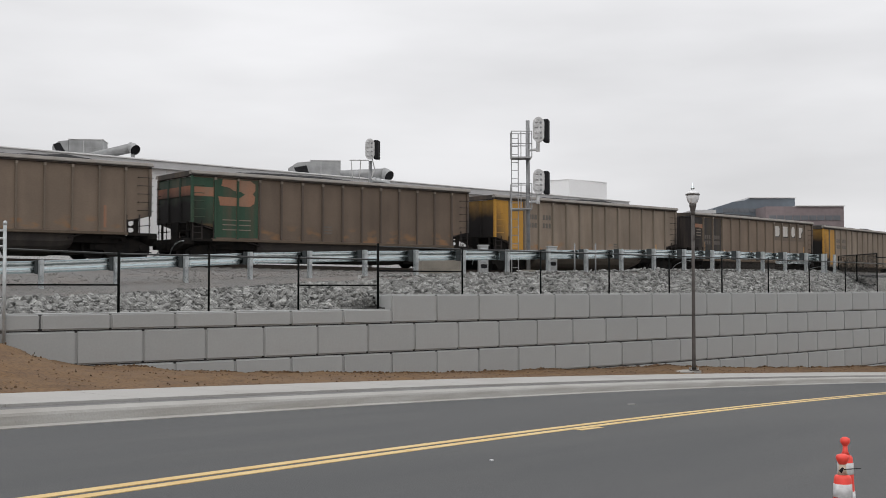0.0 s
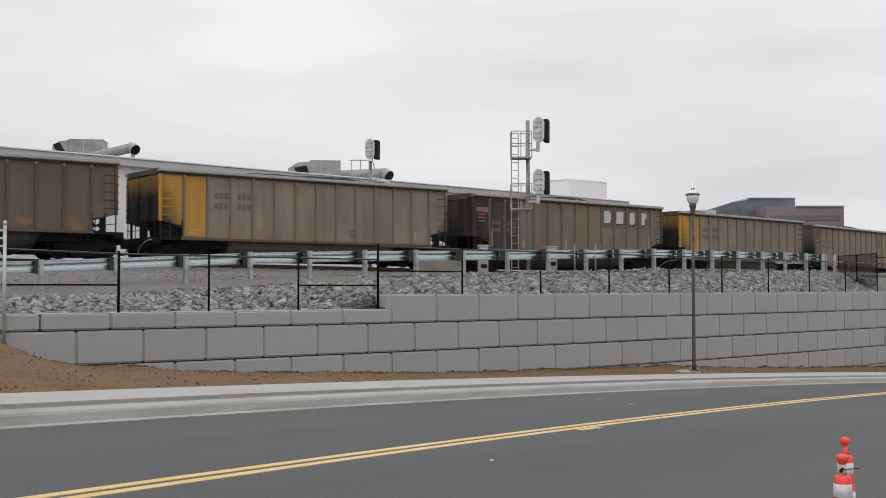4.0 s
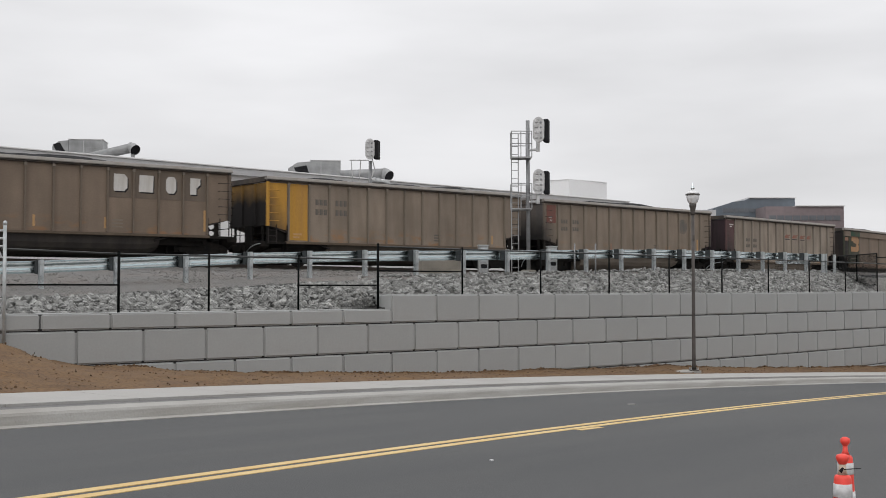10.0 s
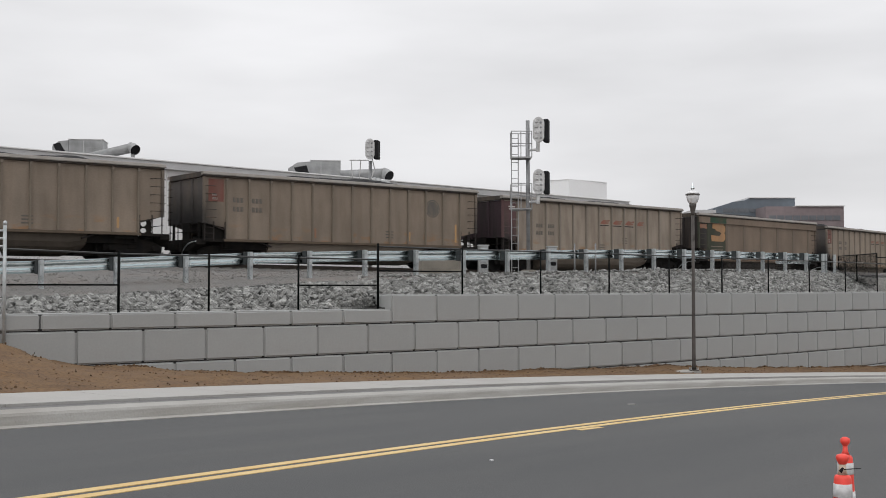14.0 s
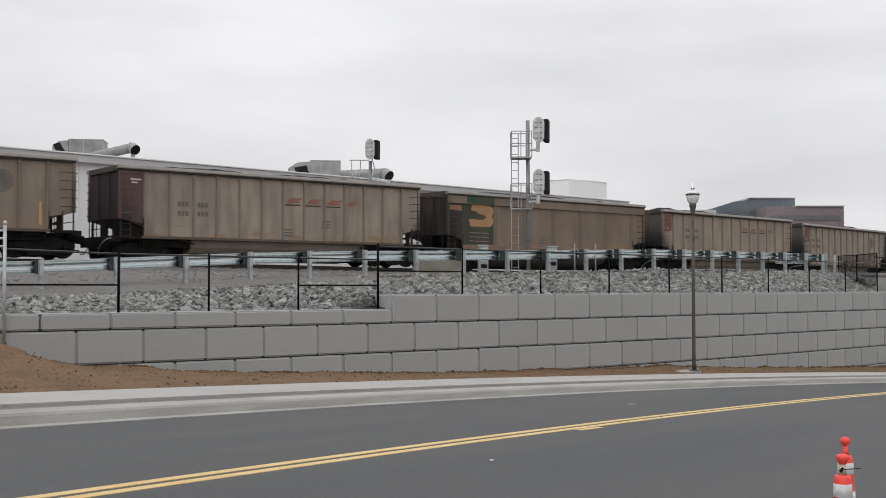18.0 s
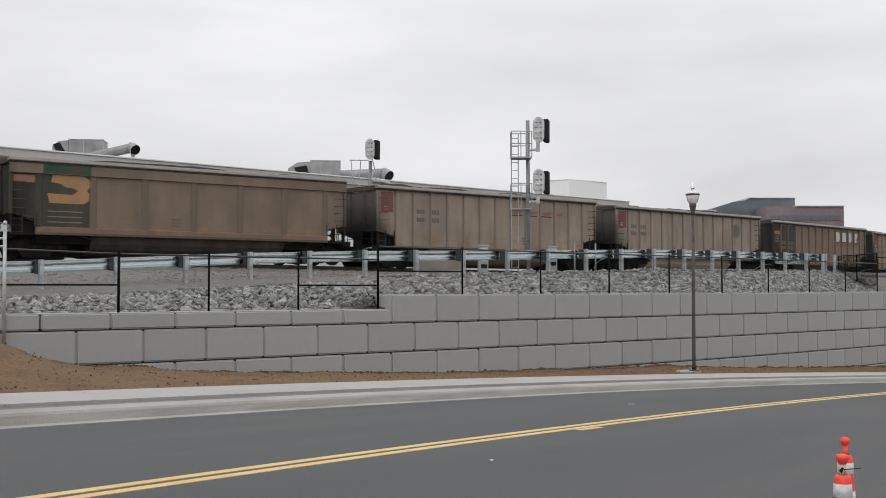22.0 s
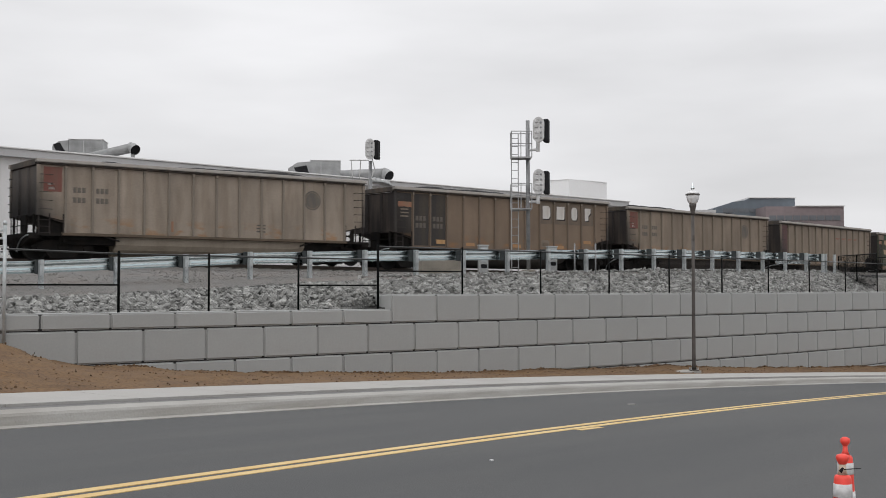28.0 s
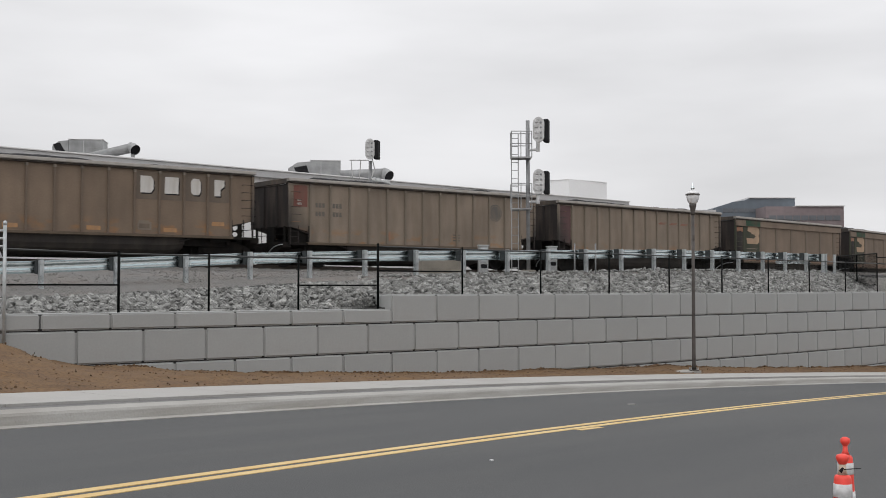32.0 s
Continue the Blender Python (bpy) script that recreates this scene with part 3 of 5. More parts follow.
def block_mesh(length, height):
    bm = box(BM(), -length / 2, length / 2, 0, 0.74, -height / 2, height / 2)
    cut = 0.034
    bmesh.ops.bevel(bm, geom=[e for e in bm.edges if min(v.co.y for v in e.verts) < 0.01], offset=cut, segments=3, affect="EDGES")
    return mesh_of("block", bm, M["block"])


FULL, HALF = block_mesh(1.494, COURSE - 0.026), block_mesh(1.494, COURSE / 2 - 0.022)
WALL_FAR = 40.5


def lay(me, s, z, name="block"):
    x, y, h = arc_at(s, WALL, random.uniform(-0.006, 0.006))
    shared(name, me, WALL_ROOT, (x, y, z), rz=h + random.uniform(-0.0015, 0.0015))


for row in range(7):
    z = WALL_TOP - COURSE * (row + 0.5)
    first = -1 if row == 0 else -8
    for k in range(first, 27):
        s = BLOCK * (k + 0.5 + 0.5 * (row % 2))
        if s - 0.7 < WALL_END or s > WALL_FAR or (row == 6 and s < 12):
            continue
        lay(FULL, s, z)
    if row and row % 2 == 0:
        lay(block_mesh(0.72, COURSE - 0.03), WALL_END + 0.385, z)
for k in range(-7, -1):
    lay(HALF, BLOCK * (k + 0.5), LOW_TOP - COURSE / 4)
lay(block_mesh(0.75, COURSE / 2 - 0.024), -10.9, LOW_TOP - COURSE / 4)


def wall_core():
    for name, s0, s1, z1 in (("core", WALL_END + 0.1, STEP_S + 0.15, LOW_TOP), ("core", STEP_S + 0.15, WALL_FAR, WALL_TOP)):
        bm, rings = BM(), []
        n = max(2, int((s1 - s0) / 1.5))
        for i in range(n + 1):
            s = s0 + (s1 - s0) * i / n
            ring = []
            for d, z in ((0.05, -3.6), (0.7, -3.6), (0.7, z1 - 0.03), (0.05, z1 - 0.03)):
                x, y, h = arc_at(s, WALL, d)
                ring.append(bm.verts.new((x, y, z)))
            rings.append(ring)
        for a, b in zip(rings, rings[1:]):
            for i in range(4):
                bm.faces.new((a[i], b[i], b[(i + 1) % 4], a[(i + 1) % 4]))
        bm.faces.new(rings[0])
        bm.faces.new(rings[-1][::-1])
        part("core", bm, M["wall_core"], WALL_ROOT)


wall_core()


# ---- rock slope between the wall and the guard rail ----
def rock_points(rng, size):
    """An angular broken stone: the hull of a few points in a squat box."""
    sx, sy, sz = rng.uniform(1.0, 1.45), rng.uniform(0.75, 1.05), rng.uniform(0.55, 0.85)
    base = BM()
    for i in range(14):
        p = Vector((rng.uniform(-1, 1), rng.uniform(-1, 1), rng.uniform(-1, 1)))
        p /= max(abs(p.x), abs(p.y), abs(p.z)) ** 0.8 * (1 + 0.25 * p.length_squared)
        base.verts.new((p.x * sx * size, p.y * sy * size, p.z * sz * size))
    out = bmesh.ops.convex_hull(base, input=base.verts[:])
    bmesh.ops.delete(base, geom=list(set(out["geom_interior"] + out["geom_unused"])), context="VERTS")
    base.verts.index_update()
    pts = [tuple(v.co) for v in base.verts]
    faces = [tuple(v.index for v in f.verts) for f in base.faces]
    base.free()
    return pts, faces


def build_rocks():
    rng = random.Random(7)
    kinds = [rock_points(rng, 1.0) for _ in range(24)]
    meshes = []
    for pts, faces in kinds:
        me = bpy.data.meshes.new("rock")
        me.from_pydata(pts, [], faces)
        me.materials.append(M["rock_one"])
        meshes.append(me)
    root = tagged(new("rock_slope"), "slope of loose angular grey riprap rocks above the wall", "rock slope", kind="structure")
    verts, faces = [], []
    singles = 0
    for n in range(12060):
        s = rng.uniform(-12.0, 36) if n > 260 else rng.uniform(-2.5, -1.56)
        d = rng.uniform(0.6, 3.3 if s < 0 else 3.9) if n > 260 else rng.uniform(0.42, 1.3)
        if s > 29.5 and d > 3.9 - (s - 29.5) * 0.8:
            continue
        x, y, z = ground_height(s, max(d, 0.76))
        size = 0.058 + 0.06 * rng.random() ** 1.4
        if rng.random() < 0.06:
            size *= 1.35
        if 3.4 < d and rng.random() < 0.5:
            size *= 0.6
        q = Euler((rng.gauss(0.2, 0.5), rng.gauss(0, 0.5), rng.uniform(0, 6.3)))
        z += size * (0.2 if d < 3.0 else 0.0) + (rng.uniform(0.0, 0.2) if n <= 260 else 0.0)
        k = rng.randrange(len(kinds))
        if -9.0 < s < 2.0 and d < 1.6 and singles < 300 and size > 0.062:
            ob = new("rock", meshes[k])
            ob.parent = root
            ob.matrix_local = Matrix.LocRotScale((x, y, z), q, (size, size, size))
            singles += 1
            continue
        m = q.to_matrix()
        o = len(verts)
        for p in kinds[k][0]:
            w = m @ (Vector(p) * size)
            verts.append((x + w.x, y + w.y, z + w.z))
        faces += [tuple(o + i for i in f) for f in kinds[k][1]]
    ob = sheet("loose_rocks", verts, faces, [M["rock"]], smooth=False)
    tagged(ob, "loose angular grey riprap rocks heaped above the wall", "rocks", kind="stuff")


build_rocks()


def build_clods():
    """Small clods on the bare dirt and gravel stones behind the rail."""
    rng = random.Random(11)
    kinds = [rock_points(rng, 1.0) for _ in range(6)]
    for name, mat, label, cat, count, s_rng, d_rng, size_rng in (
            ("dirt_clods", M["clod"], "scattered clods on the bare brown dirt", "clods", 7000, (-14, 26), (-8.5, -0.1), (0.006, 0.032)),
            ("wall_foot_clods", M["clod"], "crumbled dark clods heaped along the foot of the wall", "clods", 2600, (-9.5, 27), (-0.4, -0.03), (0.015, 0.06)),
            ("gravel_stones", M["gravel"], "loose grey gravel stones beside the railway", "gravel", 5000, (-14, 20), (4.3, 12), (0.02, 0.055))):
        verts, faces = [], []
        for n in range(count):
            s, d = rng.uniform(*s_rng), rng.uniform(*d_rng)
            x, y, z = ground_height(s, d)
            if d < 0 and signed_off(x, y, WALK_BACK) < 0.15:
                continue
            size = size_rng[0] + (size_rng[1] - size_rng[0]) * rng.random() ** 3
            z -= size * 0.2
            m = Euler((rng.uniform(0, 6.3), rng.uniform(0, 6.3), rng.uniform(0, 6.3))).to_matrix()
            pts, fs = kinds[rng.randrange(6)]
            o = len(verts)
            for p in pts:
                w = m @ (Vector(p) * size)
                verts.append((x + w.x, y + w.y, z + w.z))
            faces += [tuple(o + i for i in f) for f in fs]
        tagged(sheet(name, verts, faces, [mat], smooth=False), label, cat, kind="stuff")


build_clods()


# ---- black chain-link fence on the wall ----
def woven(p, q, base, top, root, pitch=0.075, wire=0.0009):
    """Woven wire between two posts: two sets of diagonal strands."""
    a, b = Vector((*p, 0)), Vector((*q, 0))
    length, high = (b - a).length, top - base
    way = (b - a).normalized()
    side = Vector((-way.y, way.x, 0)) * 0.0011
    verts, faces = [], []
    c = -high
    while c < length:
        for sgn in (1, -1):
            u0, u1, v0, v1 = c, c + high, (0.0 if sgn == 1 else high), (high if sgn == 1 else 0.0)
            if u0 < 0:
                v0, u0 = v0 + (v1 - v0) * (-u0) / (u1 - u0), 0.0
            if u1 > length:
                v1, u1 = v0 + (v1 - v0) * (length - u0) / (u1 - u0), length
            if u1 - u0 < 0.01:
                continue
            e0, e1 = a + way * u0 + Vector((0, 0, base + v0)), a + way * u1 + Vector((0, 0, base + v1))
            up = (e1 - e0).normalized().cross(side.normalized()) * wire
            o = len(verts)
            for e in (e0, e1):
                verts += [tuple(e + up + side * sgn), tuple(e - up + side * sgn), tuple(e + side * sgn * 3.2)]
            faces += [(o, o + 3, o + 4, o + 1), (o + 1, o + 4, o + 5, o + 2), (o + 2, o + 5, o + 3, o)]
        c += pitch
    mesh = sheet("wire_mesh", verts, faces, [M["black_coat"]], smooth=False)
    mesh.parent = root
    mesh["label"] = "black woven wire mesh"


def fence():
    off = 0.45
    root = new("chain_link_fence")
    tagged(root, "low black vinyl-coated chain-link fence on the retaining wall", "fence")
    left = [(-11.2, LOW_TOP, 2.72), (-8.66, LOW_TOP, 2.66), (-6.47, LOW_TOP, 2.65), (-4.04, LOW_TOP, 2.645), (-1.62, LOW_TOP, 2.64)]
    right = [(-1.62, LOW_TOP, 2.985)] + [(1.28 + 3.08 * i, WALL_TOP, 2.97 - 0.004 * i) for i in range(12)]
    done = set()
    for posts in (left, right):
        for i, (s, z0, z1) in enumerate(posts):
            x, y, h = arc_at(s, WALL, off)
            if s not in done and s != -11.2:
                done.add(s)
                tall = 0.06 if s == -1.62 else (0.4 if abs(s - 25.92) < 0.1 else 0.04)
                r = 0.032 if s in (-1.62, -8.66) else 0.025
                top = (2.985 if s == -1.62 else z1) + tall
                bm = rod(BM(), (x, y, z0 - 0.1), (x, y, top), r, seg=10)
                rod(bm, (x, y, top), (x, y, top + 0.03), r * 1.1, r * 0.3, 10)
                part("post", bm, M["black_coat"], root, smooth=True)
            if i == len(posts) - 1:
                continue
            s2, z02, z12 = posts[i + 1]
            x2, y2, _ = arc_at(s2, WALL, off)
            part("top_rail", rod(BM(), (x, y, z1), (x2, y2, z12), 0.021, seg=8), M["rail_coat"], root, smooth=True)
            base = max(z0, z02) + 0.05
            part("bottom_wire", rod(BM(), (x, y, base), (x2, y2, base), 0.003, seg=4), M["black_coat"], root)
            if s in (-11.2, -4.04, -1.62):
                zm = 2.35 if posts is right else 1.97
                part("brace_rail", rod(BM(), (x, y, zm), (x2, y2, zm), 0.019, seg=8), M["black_coat"], root, smooth=True)
            woven((x, y), (x2, y2), base, (z1 + z12) / 2 - 0.01, root)


fence()


# ---- guard rail ----
def guard_rail():
    root = tagged(new("guard_rail"), "shiny galvanised W-beam guard rail on steel posts", "guard rail")
    prof = [(0.0, 0.155), (-0.03, 0.15), (-0.083, 0.115), (-0.083, 0.075), (-0.01, 0.02), (-0.01, -0.02), (-0.083, -0.075), (-0.083, -0.115), (-0.03, -0.15), (0.0, -0.155)]
    # posts
    pm = BM()
    box(pm, -0.05, 0.05, -0.066, -0.058, -0.3, 0.8)
    box(pm, -0.05, 0.05, 0.058, 0.066, -0.3, 0.8)
    box(pm, -0.004, 0.004, -0.058, 0.058, -0.3, 0.8)
    post = mesh_of("post", pm, M["galv_dull"])
    bo = mesh_of("blockout", bevelled(box(BM(), -0.09, 0.09, -0.1, 0.1, -0.18, 0.18), 0.008), M["blockout"])
    bolt = mesh_of("bolt", rod(BM(), (0, -0.02, 0), (0, 0.02, 0), 0.018, seg=8), M["galv_dull"])
    for i in range(-4, 20):
        s = (i - 8) * 1.905
        x, y, h = arc_at(s, GUARD, 0.0)
        z = guard_ground(s)
        shared("post", post, root, (x, y, z), rz=h)
        shared("blockout", bo, root, (x - 0.178 * math.sin(h), y + 0.178 * math.cos(h), z + 0.62), rz=h)
        shared("bolt", bolt, root, (x - 0.31 * math.sin(h), y + 0.31 * math.cos(h), z + 0.62), rz=h)
    # beams, one a pair of posts, lapped
    for i in range(-4, 19, 2):
        verts, faces = [], []
        n = len(prof)
        for k in range(9):
            s = (i - 8 + k / 4 * (0.55 if i == 18 else 1)) * 1.905 + (0.12 if k == 8 else 0)
            z = table(s, GUARD_TOP) - 0.18
            for o, dz in prof:
                x, y, h = arc_at(s, GUARD, 0.28 - o + 0.003 * (k / 8))
                verts.append((x, y, z + dz))
        for k in range(8):
            for j in range(n - 1):
                faces.append((k * n + j, (k + 1) * n + j, (k + 1) * n + j + 1, k * n + j + 1))
        ob = sheet("beam", verts, faces, [M["galv"]], smooth=False)
        ob.parent = root
        sol = ob.modifiers.new("thickness", "SOLIDIFY")
        sol.thickness = 0.004
    verts = []
    for s in (17.3, 18.9, 20.5):
        for o, dz in ((0.5, -0.48), (0.5, -0.36), (0.56, -0.36), (0.56, -0.48)):
            x, y, h = arc_at(s, GUARD, o)
            verts.append((x, y, table(s, GUARD_TOP) + dz))
    faces = [(0, 1, 2, 3), (11, 10, 9, 8)] + [(4 * k + j, 4 * k + 4 + j, 4 * k + 4 + (j + 1) % 4, 4 * k + (j + 1) % 4) for k in range(2) for j in range(4)]
    low = sheet("anchor_rail", verts, faces, [M["galv"]], smooth=False)
    low.parent = root
    # turned-down end with two slender posts
    for s in (20.7, 21.9):
        x, y, h = arc_at(s, GUARD, 0.0)
        part("end_post", box(BM(), x - 0.055, x + 0.055, y - 0.06, y + 0.06, guard_ground(s) - 0.3, guard_ground(s) + 0.78), M["galv_dull"], root)


guard_rail()


# ---- railway track ----
def railway():
    root = tagged(new("railway_track"), "railway track on grey ballast", "railway track", kind="structure")
    prof = [(-0.065, 0.0), (0.065, 0.0), (0.065, 0.02), (0.012, 0.04), (0.012, 0.13), (0.036, 0.14), (0.036, 0.172), (-0.036, 0.172), (-0.036, 0.14), (-0.012, 0.13), (-0.012, 0.04), (-0.065, 0.02)]
    for off in (1.6 - 0.753, 1.6 + 0.753):
        verts, faces = [], []
        n = len(prof)
        k = 0
        s = -60.0
        while s <= 130:
            x, y, h = rail_at(s)
            z = rail_z(s) - 0.072
            for o, dz in prof:
                a = rail_at(s, off + o)
                verts.append((a[0], a[1], z + dz))
            s += 2.0
            k += 1
        for i in range(k - 1):
            for j in range(n):
                faces.append((i * n + j, (i + 1) * n + j, (i + 1) * n + (j + 1) % n, i * n + (j + 1) % n))
        ob = sheet("rail", verts, faces, [M["rail_steel"]], smooth=False)
        ob.parent = root
    sl = mesh_of("sleeper", box(BM(), -0.13, 0.13, -1.3, 1.3, -0.2, 0.0), M["sleeper"])
    for i in range(150):
        s = -18 + i * 0.61
        x, y, h = rail_at(s, 1.6)
        shared("sleeper", sl, root, (x, y, rail_z(s) - 0.072), rz=h)
    # ballast bed
    verts, faces = [], []
    sec = [(-2.1, -0.75), (-0.55, -0.135), (3.75, -0.135), (5.3, -0.75)]
    k = 0
    for i in range(96):
        s = -60 + 2.0 * i
        for o, dz in sec:
            a = rail_at(s, o)
            verts.append((a[0], a[1], rail_z(s) + dz))
        k += 1
    for i in range(k - 1):
        for j in range(3):
            faces.append((i * 4 + j, (i + 1) * 4 + j, (i + 1) * 4 + j + 1, i * 4 + j + 1))
    ob = sheet("ballast", verts, faces, [M["gravel"]])
    ob.parent = root


railway()

# ---- coal train ----
LIFT = 0.1
PITCH, BODY, WIDE, HIGH = 16.18, 14.47, 3.2, 3.87
RIBS = [1.05 + 12.39 / 12 * i for i in range(13)]


def holed_plate(x0, x1, levels, y0, y1):
    """An upright plate with one round hole between each two levels."""
    bm = BM()
    for za, zb in zip(levels, levels[1:]):
        cx, cz = (x0 + x1) / 2 - 0.06, (za + zb) / 2
        rim = [(x0, za), (cx, za), (x1, za), (x1, cz), (x1, zb), (cx, zb), (x0, zb), (x0, cz)]
        hole = []
        for px, pz in rim:
            a = math.atan2((pz - cz) / (zb - za), (px - cx) / (x1 - x0))
            hole.append((cx + 0.13 * math.cos(a), cz + (zb - za) * 0.43 * math.sin(a)))
        rings = [[bm.verts.new((px, y, pz)) for px, pz in loop] for loop, y in ((rim, y0), (hole, y0), (hole, y1), (rim, y1))]
        for a, b in zip(rings, rings[1:] + rings[:1]):
            for i in range(8):
                j = (i + 1) % 8
                bm.faces.new((a[i], a[j], b[j], b[i]))
    return bm


def car_meshes():
    """The meshes that all cars share. In a car's space x runs from its front to its rear, y away from the near side, z up from the rail."""
    me = {}
    outline = [(0, 3.7), (BODY, 3.7), (BODY, 1.8), (BODY - 1.0, 1.6), (BODY - 1.0, 1.05), (1.0, 1.05), (1.0, 1.6), (0, 1.8)]
    for name, a, b in (("near_sheet", 0.06, 0.085), ("far_sheet", WIDE - 0.085, WIDE - 0.06)):
        me[name] = mesh_of("side_sheet", prism(BM(), outline, a, b), M["side_tan"])
    rib = BM()
    prism(rib, [(-0.045, 0.0), (-0.032, -0.08), (0.032, -0.08), (0.045, 0.0)], 1.14, 3.67, "z")
    me["rib"] = mesh_of("rib", rib, M["side_tan"])
    me["wide_rib"] = mesh_of("rib", prism(BM(), [(-0.14, 0.0), (-0.1, -0.05), (0.1, -0.05), (0.14, 0.0)], 1.32, 3.3, "z"), M["side_tan"])
    me["top_plate"] = mesh_of("top_plate", prism(BM(), [(0.05, 3.28), (-0.025, 3.3), (-0.025, 3.69), (0.05, 3.7)], -0.02, BODY + 0.02, "x"), M["side_tan"])
    me["bottom_plate"] = mesh_of("bottom_plate", prism(BM(), [(0.06, 1.1), (-0.02, 1.12), (-0.02, 1.3), (0.06, 1.34)], 0.95, BODY - 0.95, "x"), M["side_tan"])
    gus = BM()
    prism(gus, [(-0.05, -0.1), (0.05, -0.1), (0.05, -0.01), (-0.05, -0.01)], 3.53, 3.64, "z")
    me["rib_gusset"] = mesh_of("rib_gusset", bevelled(gus, 0.008), M["chord_dust"])
    rib = BM()
    prism(rib, [(-0.055, 0.0), (0.055, 0.0), (0.04, 0.075), (-0.04, 0.075)], 1.14, 3.67, "z")
    me["far_rib"] = mesh_of("rib", rib, M["side_tan"])
    corner = prism(BM(), [(-0.02, -0.01), (0.1, -0.01), (0.1, 0.09), (-0.02, 0.09)], 1.78, 3.64, "z")
    me["corner"] = mesh_of("corner_post", corner, M["side_tan"])
    chord = [(0.0, 3.72), (-0.09, 3.725), (-0.1, 3.755), (-0.05, 3.84), (-0.01, HIGH), (0.1, HIGH), (0.13, 3.83), (0.13, 3.72)]
    me["chord"] = mesh_of("top_chord", prism(BM(), chord, -0.06, BODY + 0.06, "x"), M["chord_dust"])
    me["far_chord"] = mesh_of("top_chord", prism(BM(), [(WIDE - y, z) for y, z in chord], -0.06, BODY + 0.06, "x"), M["chord_dust"])
    # dark angle whose colour stands in for the chord's shadow on the sheet
    me["lip"] = mesh_of("chord_lip", prism(BM(), [(-0.02, 3.65), (-0.045, 3.67), (-0.045, 3.718), (0.05, 3.718), (0.05, 3.65)], 0.0, BODY, "x"), M["chord_dark"])
    me["end_chord"] = mesh_of("end_chord", bevelled(box(BM(), -0.055, 0.12, 0.13, WIDE - 0.13, 3.64, HIGH - 0.01), 0.015), M["chord_dust"])
    sill = [(0.0, 1.03), (-0.03, 1.045), (-0.03, 1.13), (0.06, 1.15), (0.14, 1.13), (0.14, 1.03)]
    me["sill"] = mesh_of("side_sill", prism(BM(), sill, 0.93, BODY - 0.93, "x"), M["side_brown"])
    me["sill_end"] = mesh_of("sill_end", prism(BM(), [(0.0, 1.02), (0.0, 1.12), (0.1, 1.12), (0.1, 1.02)], -0.04, 0.929, "x"), M["dark_steel"])
    me["far_sill"] = mesh_of("side_sill", prism(BM(), [(WIDE - y, z) for y, z in sill], -0.05, BODY + 0.05, "x"), M["side_brown"])
    e = box(BM(), 0.03, 0.055, 0.08, WIDE - 0.08, 1.78, 3.62)
    me["end"] = mesh_of("end_sheet", e, M["soot"])
    me["end_rib"] = mesh_of("end_rib", prism(BM(), [(0.03, -0.07), (0.03, 0.07), (-0.035, 0.05), (-0.035, -0.05)], 1.86, 3.6, "z"), M["soot"])
    me["holed_plate"] = mesh_of("holed_plate", holed_plate(-0.95, -0.42, (1.12, 1.36, 1.72), 0.2, 0.24), M["dark_steel"])
    me["end_band"] = mesh_of("end_band", box(BM(), 0.0, 0.03, 0.09, WIDE - 0.09, 2.86, 3.25), M["paint_orange"])
    me["slope"] = mesh_of("slope_sheet", prism(BM(), [(0.05, 1.79), (0.05, 1.84), (3.2, 0.9), (3.2, 0.85)], 0.09, WIDE - 0.09), M["soot"])
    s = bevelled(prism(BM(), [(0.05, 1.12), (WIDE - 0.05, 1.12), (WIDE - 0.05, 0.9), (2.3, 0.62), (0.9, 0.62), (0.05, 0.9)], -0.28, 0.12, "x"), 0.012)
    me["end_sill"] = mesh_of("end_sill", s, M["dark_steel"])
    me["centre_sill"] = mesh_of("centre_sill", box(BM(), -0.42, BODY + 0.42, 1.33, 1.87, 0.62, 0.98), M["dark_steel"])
    c = box(BM(), -0.8, -0.4, 1.5, 1.7, 0.72, 0.92)
    box(c, -0.86, -0.62, 1.42, 1.78, 0.68, 0.98)
    me["coupler"] = mesh_of("coupler", bevelled(c, 0.02), M["dark_steel"])
    me["hose"] = mesh_of("air_hose", rod(rod(BM(), (-0.35, 2.05, 0.8), (-0.6, 2.0, 0.45), 0.025, seg=6), (-0.6, 2.0, 0.45), (-0.8, 1.85, 0.42), 0.025, seg=6), M["black"])
    lever, way = BM(), [(0.06 + 1.25 * math.sin(a), 0.42 + 0.6 * math.cos(a)) for a in [0.157 * i for i in range(11)]]
    for (y0, z0), (y1, z1) in zip(way, way[1:]):
        rod(lever, (-0.31, y0, z0), (-0.31, y1, z1), 0.022, seg=6)
    me["lever"] = mesh_of("uncoupling_rod", lever, M["galv_dull"])
    me["post"] = mesh_of("end_post", box(BM(), -0.02, 0.06, -0.045, 0.045, 1.1, 1.82), M["dark_steel"])
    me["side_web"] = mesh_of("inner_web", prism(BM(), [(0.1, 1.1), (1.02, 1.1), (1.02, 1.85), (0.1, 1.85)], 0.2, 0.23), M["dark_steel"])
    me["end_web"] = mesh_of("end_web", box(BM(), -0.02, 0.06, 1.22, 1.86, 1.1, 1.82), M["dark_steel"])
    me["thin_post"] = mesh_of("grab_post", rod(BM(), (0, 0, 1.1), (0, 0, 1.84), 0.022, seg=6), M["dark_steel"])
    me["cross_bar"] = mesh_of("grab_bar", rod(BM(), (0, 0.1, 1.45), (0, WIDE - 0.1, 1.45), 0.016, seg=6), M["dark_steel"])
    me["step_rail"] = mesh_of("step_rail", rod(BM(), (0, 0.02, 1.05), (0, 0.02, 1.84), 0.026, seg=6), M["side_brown"])
